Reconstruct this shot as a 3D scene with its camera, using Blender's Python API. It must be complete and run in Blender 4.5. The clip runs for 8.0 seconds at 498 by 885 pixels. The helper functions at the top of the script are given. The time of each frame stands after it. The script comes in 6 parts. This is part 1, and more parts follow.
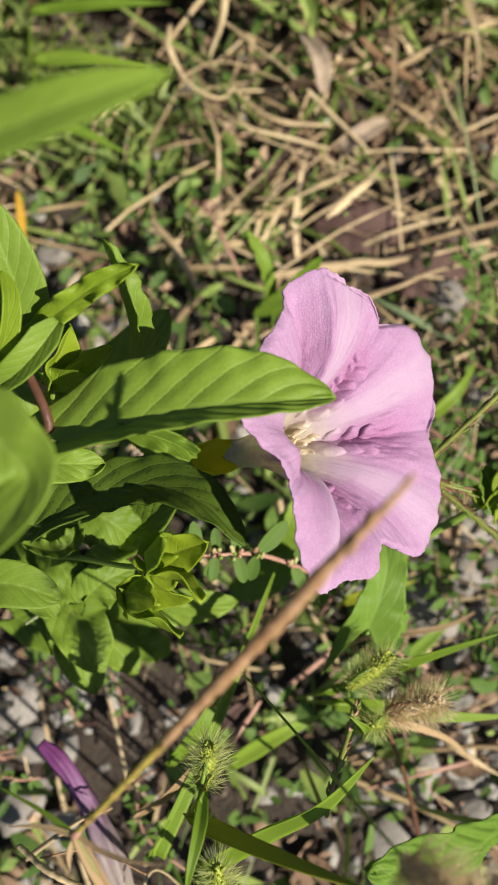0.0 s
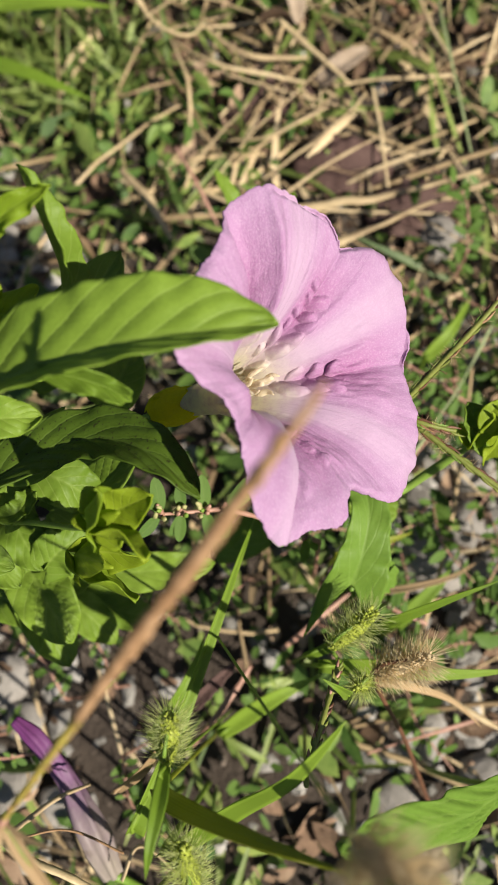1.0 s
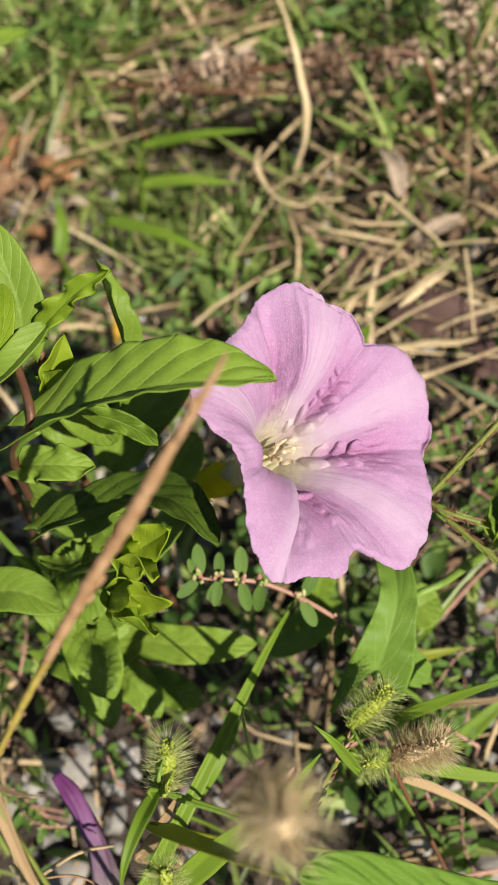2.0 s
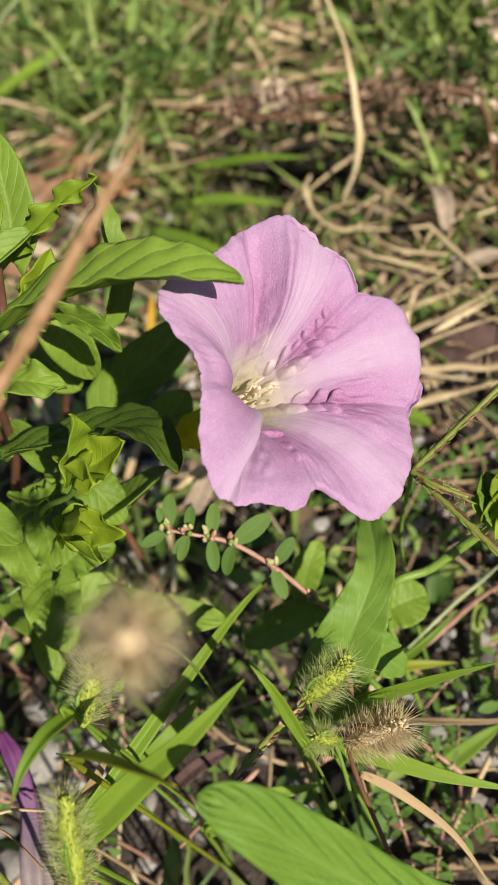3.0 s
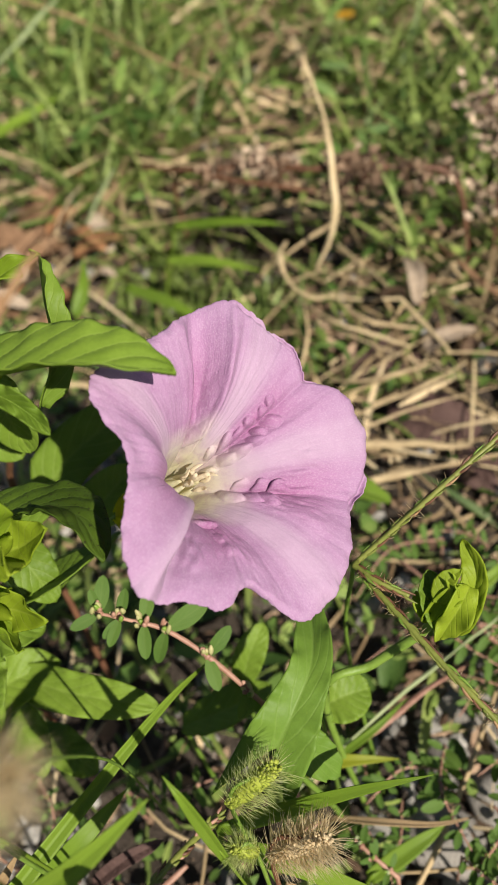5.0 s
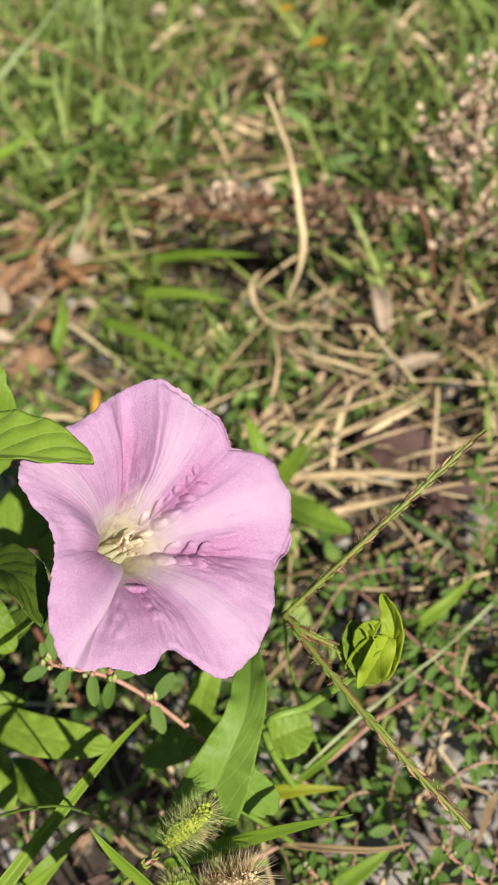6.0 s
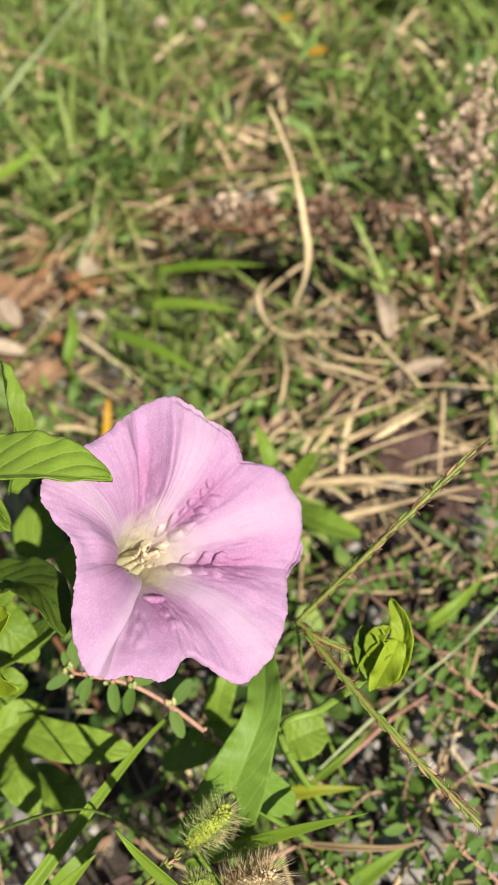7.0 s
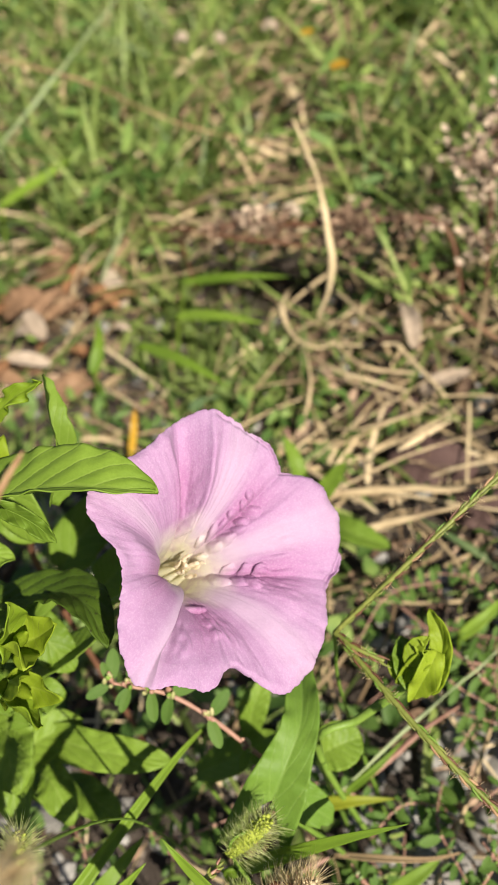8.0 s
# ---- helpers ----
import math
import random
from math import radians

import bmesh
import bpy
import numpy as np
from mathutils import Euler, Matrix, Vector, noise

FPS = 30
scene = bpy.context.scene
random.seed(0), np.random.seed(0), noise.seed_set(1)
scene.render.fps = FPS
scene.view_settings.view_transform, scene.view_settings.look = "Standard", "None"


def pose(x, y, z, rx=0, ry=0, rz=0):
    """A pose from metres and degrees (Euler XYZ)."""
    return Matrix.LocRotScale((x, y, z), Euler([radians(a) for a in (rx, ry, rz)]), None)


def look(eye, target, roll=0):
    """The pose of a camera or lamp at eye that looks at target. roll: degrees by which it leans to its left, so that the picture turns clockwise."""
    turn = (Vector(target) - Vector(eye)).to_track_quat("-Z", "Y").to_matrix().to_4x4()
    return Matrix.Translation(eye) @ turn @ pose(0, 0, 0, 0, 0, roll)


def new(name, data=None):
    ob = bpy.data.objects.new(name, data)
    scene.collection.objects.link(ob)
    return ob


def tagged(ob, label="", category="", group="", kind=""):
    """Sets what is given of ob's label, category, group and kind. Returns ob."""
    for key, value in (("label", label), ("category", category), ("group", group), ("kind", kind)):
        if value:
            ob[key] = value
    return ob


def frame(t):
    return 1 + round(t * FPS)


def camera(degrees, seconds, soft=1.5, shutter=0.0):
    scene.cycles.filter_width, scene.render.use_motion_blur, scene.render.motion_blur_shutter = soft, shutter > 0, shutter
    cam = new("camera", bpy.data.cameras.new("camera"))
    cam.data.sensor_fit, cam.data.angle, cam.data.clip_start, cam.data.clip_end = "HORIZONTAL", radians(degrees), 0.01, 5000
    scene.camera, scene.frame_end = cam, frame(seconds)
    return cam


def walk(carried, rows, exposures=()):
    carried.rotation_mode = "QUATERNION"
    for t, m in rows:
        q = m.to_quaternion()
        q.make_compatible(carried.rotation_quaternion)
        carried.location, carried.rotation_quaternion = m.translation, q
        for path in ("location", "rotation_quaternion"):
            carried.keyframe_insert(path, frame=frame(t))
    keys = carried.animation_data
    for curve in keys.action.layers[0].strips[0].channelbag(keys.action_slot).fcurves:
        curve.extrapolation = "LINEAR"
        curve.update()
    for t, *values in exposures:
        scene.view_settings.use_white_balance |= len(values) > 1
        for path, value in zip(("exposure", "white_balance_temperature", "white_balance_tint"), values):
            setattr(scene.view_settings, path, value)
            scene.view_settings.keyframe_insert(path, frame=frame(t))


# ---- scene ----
# ---- camera: seconds, eye, target, lean ----
cam = camera(34.5, 8.0, soft=1.2)
PATH = [
    (0, (0.0085, 0.0204, 0.2962), (-0.0682, 0.6225, -1.6095), -4.71),
    (0.5, (0.0203, 0.0202, 0.2880), (-0.0755, 0.5650, -1.6330), -10.0),
    (1, (0.0199, 0.0204, 0.2806), (-0.1048, 0.5478, -1.6446), -13.39),
    (1.5, (0.0282, 0.0145, 0.2746), (-0.2056, 0.6684, -1.6009), -17.61),
    (2, (0.0453, -0.0043, 0.2872), (-0.4355, 0.8996, -1.4308), -22.82),
    (2.2, (0.0545, -0.0100, 0.2915), (-0.5380, 0.9150, -1.3810), -25.3),
    (3.5, (0.0618, -0.0231, 0.2490), (-0.5657, 1.0865, -1.2921), -17.08),
    (4, (0.0605, -0.0230, 0.2497), (-0.5479, 1.1103, -1.2818), -14.89),
    (4.5, (0.0521, -0.0213, 0.2553), (-0.5453, 1.1146, -1.2786), -13.73),
    (5, (0.0671, -0.0101, 0.2624), (-0.5376, 1.1362, -1.2608), -14.01),
    (6.3, (0.0858, -0.0010, 0.2815), (-0.5540, 1.1200, -1.2460), -17.1),
    (6.5, (0.0856, -0.0027, 0.2832), (-0.5595, 1.1139, -1.2456), -17.50),
    (7, (0.0865, -0.0028, 0.2842), (-0.5650, 1.1255, -1.2340), -18.1),
    (7.5, (0.0793, -0.0033, 0.2862), (-0.5740, 1.1350, -1.2240), -18.2),
    (8, (0.0819, -0.0049, 0.2870), (-0.6036, 1.1322, -1.2087), -19.08),
]
walk(cam, [(t, look(eye, target, roll)) for t, eye, target, roll in PATH],
     exposures=[(0, 0.50), (2, 0.48), (3.5, 0.38), (4.5, 0.37), (5, 0.32), (6.5, 0.62), (8, 0.62)])
cam.data.dof.use_dof = True
cam.data.dof.focus_distance = 0.152
cam.data.dof.aperture_fstop = 25.0

# ---- world and sun ----
SUN_WAY = Vector((0.61, -0.42, 0.67)).normalized()   # from the flower towards the sun
world = bpy.data.worlds.new("sky")
scene.world = world
world.use_nodes = True
wn = world.node_tree.nodes
sky = wn.new("ShaderNodeTexSky")
sky.sky_type, sky.sun_disc = "NISHITA", False
sky.sun_elevation = math.asin(SUN_WAY.z)
sky.sun_rotation = math.atan2(SUN_WAY.x, SUN_WAY.y)
world.node_tree.links.new(sky.outputs[0], wn["Background"].inputs[0])
wn["Background"].inputs[1].default_value = 0.047
sun = new("sun", bpy.data.lights.new("sun", "SUN"))
sun.data.energy, sun.data.angle, sun.data.color = 5.45, radians(0.55), (1.0, 0.93, 0.80)
sun.matrix_world = look((3 * SUN_WAY.x, 3 * SUN_WAY.y, 3 * SUN_WAY.z), (0, 0, 0))


# ---- materials ----
def material(name, rough=0.6, spec=0.4):
    m = bpy.data.materials.new(name)
    m.use_nodes = True
    b = m.node_tree.nodes["Principled BSDF"]
    b.inputs["Roughness"].default_value = rough
    b.inputs["Specular IOR Level"].default_value = spec
    return m, m.node_tree, b


def link(t, a, b):
    t.links.new(a, b)


def noise_node(t, coord, scale, detail=4.0, rough=0.55):
    n = t.nodes.new("ShaderNodeTexNoise")
    n.inputs["Scale"].default_value, n.inputs["Detail"].default_value = scale, detail
    n.inputs["Roughness"].default_value = rough
    link(t, coord, n.inputs["Vector"])
    return n.outputs[0]


def ramp(t, fac, *stops):
    r = t.nodes.new("ShaderNodeValToRGB")
    e = r.color_ramp.elements
    while len(e) < len(stops):
        e.new(0.5)
    for k, (p, c) in zip(e, stops):
        k.position, k.color = p, (*c, 1)
    link(t, fac, r.inputs[0])
    return r.outputs[0]


def mixed(t, fac, a, b, mode="MIX"):
    n = t.nodes.new("ShaderNodeMix")
    n.data_type, n.blend_type = "RGBA", mode
    for socket, value in ((n.inputs[0], fac), (n.inputs[6], a), (n.inputs[7], b)):
        if isinstance(value, (int, float)):
            socket.default_value = value
        elif isinstance(value, tuple):
            socket.default_value = (*value, 1)
        else:
            link(t, value, socket)
    return n.outputs[2]


def maths(t, op, a, b=0.0, c=0.0):
    n = t.nodes.new("ShaderNodeMath")
    n.operation = op
    for socket, value in zip(n.inputs, (a, b, c)):
        if isinstance(value, (int, float)):
            socket.default_value = value
        else:
            link(t, value, socket)
    return n.outputs[0]


def bump(t, b, height, strength, distance):
    n = t.nodes.new("ShaderNodeBump")
    n.inputs["Strength"].default_value, n.inputs["Distance"].default_value = strength, distance
    link(t, height, n.inputs["Height"])
    link(t, n.outputs[0], b.inputs["Normal"])


def see_through(t, b, colour, share):
    """Light that passes through a thin leaf."""
    tr, mx = t.nodes.new("ShaderNodeBsdfTranslucent"), t.nodes.new("ShaderNodeMixShader")
    link(t, colour, tr.inputs[0])
    mx.inputs[0].default_value = share
    link(t, b.outputs[0], mx.inputs[1])
    link(t, tr.outputs[0], mx.inputs[2])
    link(t, mx.outputs[0], t.nodes["Material Output"].inputs[0])


def leaf_material(name, low, high, vein, rough=0.5, through_share=0.32, veins=7.0, slant=2.3, spots=0.0, spec=0.22, press=0.3):
    m, t, b = material(name, rough, spec)
    tc = t.nodes.new("ShaderNodeTexCoord")
    info = t.nodes.new("ShaderNodeObjectInfo")
    sep = t.nodes.new("ShaderNodeSeparateXYZ")
    link(t, tc.outputs["UV"], sep.inputs[0])
    across = maths(t, "ABSOLUTE", maths(t, "MULTIPLY_ADD", sep.outputs[1], 2.0, -1.0))
    wob = noise_node(t, tc.outputs["Object"], 260.0, 3)
    run = maths(t, "SUBTRACT", maths(t, "MULTIPLY", sep.outputs[0], veins), maths(t, "MULTIPLY", across, slant))
    run = maths(t, "ADD", run, maths(t, "MULTIPLY_ADD", wob, 0.24, -0.12))
    tri = maths(t, "PINGPONG", run, 0.5)
    side = maths(t, "SMOOTH_MIN", maths(t, "MULTIPLY", tri, 10.0), 1.0, 0.3)
    mid = maths(t, "MINIMUM", maths(t, "MULTIPLY", across, 9.0), 1.0)
    hgt = maths(t, "MULTIPLY", side, mid)
    big = noise_node(t, tc.outputs["Object"], 90.0, 4)
    fine = noise_node(t, tc.outputs["Object"], 1500.0, 3)
    tone = maths(t, "ADD", maths(t, "MULTIPLY", big, 0.75), maths(t, "MULTIPLY", info.outputs["Random"], 0.3))
    col = ramp(t, tone, (0.25, low), (0.75, high))
    col = mixed(t, maths(t, "MULTIPLY", maths(t, "SUBTRACT", 1.0, hgt), 0.28), col, vein)
    col = mixed(t, maths(t, "MULTIPLY", fine, 0.35), col, tuple(c * 0.55 for c in low))
    if spots:
        sp = noise_node(t, tc.outputs["Object"], 1500.0, 2)
        col = mixed(t, maths(t, "MULTIPLY", maths(t, "GREATER_THAN", sp, 0.66), spots), col, (0.03, 0.025, 0.012))
    link(t, col, b.inputs["Base Color"])
    net = noise_node(t, tc.outputs["Object"], 520.0, 2)
    bump(t, b, maths(t, "ADD", maths(t, "MULTIPLY_ADD", net, 1.1, maths(t, "MULTIPLY", hgt, 1.0)), maths(t, "MULTIPLY", fine, 0.35)), press, 0.0004)
    see_through(t, b, mixed(t, 1.0, col, (1.35, 1.35, 0.6), "MULTIPLY"), through_share)
    return m


def blade_material(name, low, high, rough=0.45, through_share=0.3, stripe=26.0, island=False, spec=0.3):
    """Grass blades: fine veins along the blade, tone by blade."""
    m, t, b = material(name, rough, spec)
    tc = t.nodes.new("ShaderNodeTexCoord")
    if island:
        rnd = t.nodes.new("ShaderNodeNewGeometry").outputs["Random Per Island"]
    else:
        rnd = t.nodes.new("ShaderNodeObjectInfo").outputs["Random"]
    sep = t.nodes.new("ShaderNodeSeparateXYZ")
    link(t, tc.outputs["UV"], sep.inputs[0])
    lines = maths(t, "PINGPONG", maths(t, "MULTIPLY", sep.outputs[1], stripe), 0.5)
    big = noise_node(t, tc.outputs["Object"], 70.0, 4)
    tone = maths(t, "ADD", maths(t, "MULTIPLY", big, 0.5), maths(t, "MULTIPLY", rnd, 0.55))
    col = ramp(t, tone, (0.2, low), (0.85, high))
    col = mixed(t, maths(t, "MULTIPLY", lines, 0.6), col, tuple(c * 0.6 for c in low))
    link(t, col, b.inputs["Base Color"])
    bump(t, b, lines, 0.3, 0.0002)
    if through_share:
        see_through(t, b, mixed(t, 1.0, col, (1.3, 1.3, 0.7), "MULTIPLY"), through_share)
    return m


def rough_material(name, stops, scale=120.0, rough=0.85, relief=0.0006, island=False, fine=900.0, spec=0.2, through_share=0.0):
    """Soil, stones, straw, dead leaves, stems."""
    m, t, b = material(name, rough, spec)
    tc = t.nodes.new("ShaderNodeTexCoord")
    if island:
        rnd = t.nodes.new("ShaderNodeNewGeometry").outputs["Random Per Island"]
    else:
        rnd = t.nodes.new("ShaderNodeObjectInfo").outputs["Random"]
    big = noise_node(t, tc.outputs["Object"], scale, 6)
    small = noise_node(t, tc.outputs["Object"], fine, 4, 0.65)
    tone = maths(t, "ADD", maths(t, "MULTIPLY", big, 0.6), maths(t, "MULTIPLY", small, 0.25))
    tone = maths(t, "ADD", tone, maths(t, "MULTIPLY", maths(t, "SUBTRACT", rnd, 0.5), 0.5 if island else 0.2))
    col = ramp(t, tone, *stops)
    link(t, col, b.inputs["Base Color"])
    bump(t, b, maths(t, "ADD", maths(t, "MULTIPLY", big, 0.7), small), 0.7, relief)
    if through_share:
        see_through(t, b, col, through_share)
    return m


def petal_material():
    m, t, b = material("petal", 0.6, 0.15)
    tc = t.nodes.new("ShaderNodeTexCoord")
    sep = t.nodes.new("ShaderNodeSeparateXYZ")
    link(t, tc.outputs["UV"], sep.inputs[0])
    band = t.nodes.new("ShaderNodeAttribute")
    band.attribute_name = "band"
    streak = t.nodes.new("ShaderNodeMapping")
    streak.inputs["Scale"].default_value = (620.0, 7.0, 1.0)
    link(t, tc.outputs["UV"], streak.inputs["Vector"])
    lines = noise_node(t, streak.outputs[0], 1.0, 3, 0.6)
    lines = ramp(t, lines, (0.40, (0, 0, 0)), (0.72, (1, 1, 1)))
    cloud = noise_node(t, tc.outputs["Object"], 160.0, 4)
    patch = ramp(t, noise_node(t, tc.outputs["Object"], 90.0, 3), (0.38, (0, 0, 0)), (0.62, (1, 1, 1)))
    lines = maths(t, "MULTIPLY", lines, maths(t, "MULTIPLY_ADD", patch, 0.7, 0.3))
    grain = t.nodes.new("ShaderNodeMapping")
    grain.inputs["Scale"].default_value = (900.0, 90.0, 1.0)
    link(t, tc.outputs["UV"], grain.inputs["Vector"])
    cells = maths(t, "MULTIPLY_ADD", noise_node(t, grain.outputs[0], 1.0, 2), 0.5, maths(t, "MULTIPLY", noise_node(t, tc.outputs["Object"], 2600.0, 2), 0.5))
    along = ramp(t, sep.outputs[1], (0.38, (0.86, 0.83, 0.54)), (0.49, (0.80, 0.76, 0.64)), (0.60, (0.465, 0.258, 0.448)), (1.0, (0.475, 0.284, 0.472)))
    along = mixed(t, maths(t, "MULTIPLY", cloud, 0.35), along, (0.53, 0.34, 0.51))
    fleck = ramp(t, noise_node(t, tc.outputs["Object"], 420.0, 4, 0.7), (0.42, (0, 0, 0)), (0.66, (1, 1, 1)))
    along = mixed(t, maths(t, "MULTIPLY", fleck, 0.34), along, (0.40, 0.185, 0.375))
    # deeper pink along the pleats: the petal's own tint with fold shade painted in
    plait_pink_shade = t.nodes.new("ShaderNodeAttribute")
    plait_pink_shade.attribute_name = "plait_pink_shade"
    along = mixed(t, maths(t, "MULTIPLY", plait_pink_shade.outputs["Fac"], 0.8), along, (0.43, 0.165, 0.355))
    deep = mixed(t, maths(t, "MULTIPLY", lines, 0.15), along, (0.36, 0.16, 0.32))
    # pale specks by cell noise put the petals' sparkle into the colour
    deep = mixed(t, maths(t, "MULTIPLY", ramp(t, cells, (0.48, (0, 0, 0)), (0.64, (1, 1, 1))), 0.34), deep, (0.66, 0.48, 0.62))
    inner = ramp(t, sep.outputs[1], (0.52, (1, 1, 1)), (0.95, (0.5, 0.5, 0.5)))
    pale = mixed(t, maths(t, "MULTIPLY", maths(t, "MULTIPLY", band.outputs["Fac"], inner), 0.75), deep, (0.60, 0.45, 0.58))
    tube = ramp(t, sep.outputs[1], (0.42, (1, 1, 1)), (0.52, (0, 0, 0)))
    col = mixed(t, tube, pale, along)
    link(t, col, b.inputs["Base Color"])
    b.inputs["Sheen Weight"].default_value = 0.05
    bump(t, b, maths(t, "ADD", maths(t, "MULTIPLY", lines, 0.22), maths(t, "ADD", maths(t, "MULTIPLY", cells, 1.0), maths(t, "MULTIPLY", maths(t, "MULTIPLY", noise_node(t, tc.outputs["Object"], 700.0, 4), maths(t, "MULTIPLY_ADD", plait_pink_shade.outputs["Fac"], 1.8, 0.5)), 1.0))), 0.6, 0.00026)
    see_through(t, b, col, 0.32)
    link(t, ramp(t, sep.outputs[1], (0.40, (0.55, 0.55, 0.55)), (0.55, (0.31, 0.31, 0.31))), t.nodes["Mix Shader"].inputs[0])
    return m


def petal_fade():
    """A wilted petal: purple at the closed tip, bleached towards the stalk, ribbed along."""
    m, t, b = material("wilted purple petal", 0.5, 0.3)
    tc = t.nodes.new("ShaderNodeTexCoord")
    sep = t.nodes.new("ShaderNodeSeparateXYZ")
    link(t, tc.outputs["UV"], sep.inputs[0])
    cloud = noise_node(t, tc.outputs["Object"], 260.0, 5)
    place = maths(t, "ADD", sep.outputs[0], maths(t, "MULTIPLY", maths(t, "SUBTRACT", cloud, 0.5), 0.35))
    col = ramp(t, place, (0.1, (0.17, 0.045, 0.16)), (0.4, (0.20, 0.085, 0.20)), (0.65, (0.22, 0.16, 0.19)), (0.95, (0.32, 0.27, 0.23)))
    link(t, col, b.inputs["Base Color"])
    bump(t, b, cloud, 0.5, 0.0006)
    see_through(t, b, col, 0.2)
    return m


PETAL = petal_material()
LEAF = leaf_material("bindweed leaf", (0.118, 0.198, 0.020), (0.232, 0.345, 0.044), (0.34, 0.44, 0.11), through_share=0.27, press=0.26)
LEAF_SMOOTH = leaf_material("smooth bindweed leaf", (0.12, 0.225, 0.030), (0.19, 0.31, 0.048), (0.28, 0.40, 0.10), veins=4.0, press=0.18)
LEAF_YOUNG = leaf_material("young bract", (0.26, 0.36, 0.020), (0.38, 0.48, 0.040), (0.46, 0.54, 0.10), through_share=0.45)
LEAF_BUD = leaf_material("bud bract", (0.20, 0.30, 0.018), (0.32, 0.44, 0.04), (0.38, 0.48, 0.10), through_share=0.38, veins=5.0, press=0.4)
# insect spots on a green darkened to carry the shade over this leaf
LEAF_SPOT_SHADE = leaf_material("spotted leaf with shade in its green", (0.050, 0.096, 0.010), (0.098, 0.160, 0.018), (0.15, 0.22, 0.05), spots=0.8)
LEAF_BLUE = leaf_material("spurge leaf", (0.070, 0.142, 0.026), (0.135, 0.228, 0.044), (0.19, 0.27, 0.07), veins=3.0, spec=0.2, rough=0.6, press=0.15)
CALYX = leaf_material("yellow bract", (0.58, 0.60, 0.02), (0.80, 0.74, 0.03), (0.84, 0.78, 0.12), veins=4.0, through_share=0.72)
BLADE = blade_material("grass blade", (0.125, 0.215, 0.018), (0.26, 0.38, 0.045))
BLADE_OLIVE = blade_material("yellowing grass blade", (0.19, 0.23, 0.014), (0.33, 0.35, 0.03), stripe=8.0)
BLADE_DRY = blade_material("dry grass blade", (0.34, 0.22, 0.11), (0.56, 0.41, 0.24), rough=0.6, through_share=0.2)
STRAW = rough_material("straw", ((0.2, (0.26, 0.18, 0.10)), (0.5, (0.52, 0.40, 0.23)), (0.8, (0.72, 0.60, 0.40))), rough=0.6, relief=0.0002, spec=0.35)
STALK = rough_material("dry orange stalk", ((0.25, (0.23, 0.125, 0.06)), (0.55, (0.42, 0.265, 0.15)), (0.8, (0.56, 0.40, 0.255))), scale=320.0, rough=0.6, relief=0.0003)
STALK_OLIVE = rough_material("olive dry stalk", ((0.25, (0.24, 0.18, 0.035)), (0.6, (0.44, 0.36, 0.08)), (0.85, (0.56, 0.46, 0.17))), scale=420.0, rough=0.55, relief=0.0002, spec=0.4)
STEM_RED = rough_material("reddish stem", ((0.25, (0.085, 0.036, 0.022)), (0.7, (0.19, 0.088, 0.045))), scale=200.0, rough=0.5, relief=0.0002, spec=0.4)
STEM_PINK = rough_material("pink stem", ((0.25, (0.26, 0.13, 0.09)), (0.7, (0.46, 0.27, 0.20))), scale=260.0, rough=0.5, relief=0.0002, spec=0.4)
STEM_GREEN = rough_material("green stem", ((0.25, (0.10, 0.18, 0.02)), (0.7, (0.20, 0.30, 0.05))), scale=200.0, rough=0.5, relief=0.0002, spec=0.4)
STEM_OLIVE = rough_material("olive stem", ((0.25, (0.10, 0.13, 0.02)), (0.7, (0.25, 0.26, 0.06))), scale=400.0, rough=0.5, relief=0.0002, spec=0.4)
STEM_GREY = rough_material("pale green stem", ((0.25, (0.20, 0.25, 0.11)), (0.7, (0.36, 0.40, 0.22))), scale=200.0, rough=0.6, relief=0.0002)
FLORET = rough_material("pale floret", ((0.25, (0.40, 0.40, 0.16)), (0.7, (0.62, 0.56, 0.30))), scale=300.0, rough=0.5, relief=0.0002, through_share=0.3)
SEED_GREEN = rough_material("green spikelet", ((0.2, (0.23, 0.28, 0.035)), (0.8, (0.35, 0.385, 0.07))), scale=500.0, rough=0.5, relief=0.0002, island=True)
SEED_TAN = rough_material("tan spikelet", ((0.2, (0.43, 0.33, 0.195)), (0.8, (0.57, 0.45, 0.285))), scale=500.0, rough=0.6, relief=0.0002, island=True)
BRISTLE = rough_material("pale green bristle", ((0.2, (0.62, 0.68, 0.26)), (0.8, (0.85, 0.86, 0.55))), scale=300.0, rough=0.4, relief=0.0, island=True, through_share=0.7)
BRISTLE_PALE = rough_material("bleached bristle", ((0.2, (0.80, 0.68, 0.47)), (0.8, (0.93, 0.85, 0.68))), scale=300.0, rough=0.4, relief=0.0, island=True, through_share=0.78)
BRISTLE_TAN = rough_material("tan bristle", ((0.2, (0.72, 0.56, 0.33)), (0.8, (0.88, 0.76, 0.54))), scale=300.0, rough=0.4, relief=0.0, island=True, through_share=0.55)
ANTHER = rough_material("cream anther", ((0.25, (0.78, 0.68, 0.48)), (0.7, (0.90, 0.84, 0.68))), scale=900.0, rough=0.6, relief=0.0003, through_share=0.5)
FILAMENT = rough_material("pale yellow filament", ((0.25, (0.78, 0.74, 0.50)), (0.7, (0.86, 0.83, 0.66))), scale=900.0, rough=0.6, relief=0.0001, through_share=0.5)
WILT = petal_fade()
DEAD = rough_material("dead leaf", ((0.2, (0.10, 0.055, 0.03)), (0.5, (0.26, 0.15, 0.085)), (0.8, (0.50, 0.34, 0.21))), scale=150.0, rough=0.7, relief=0.0006, through_share=0.1)
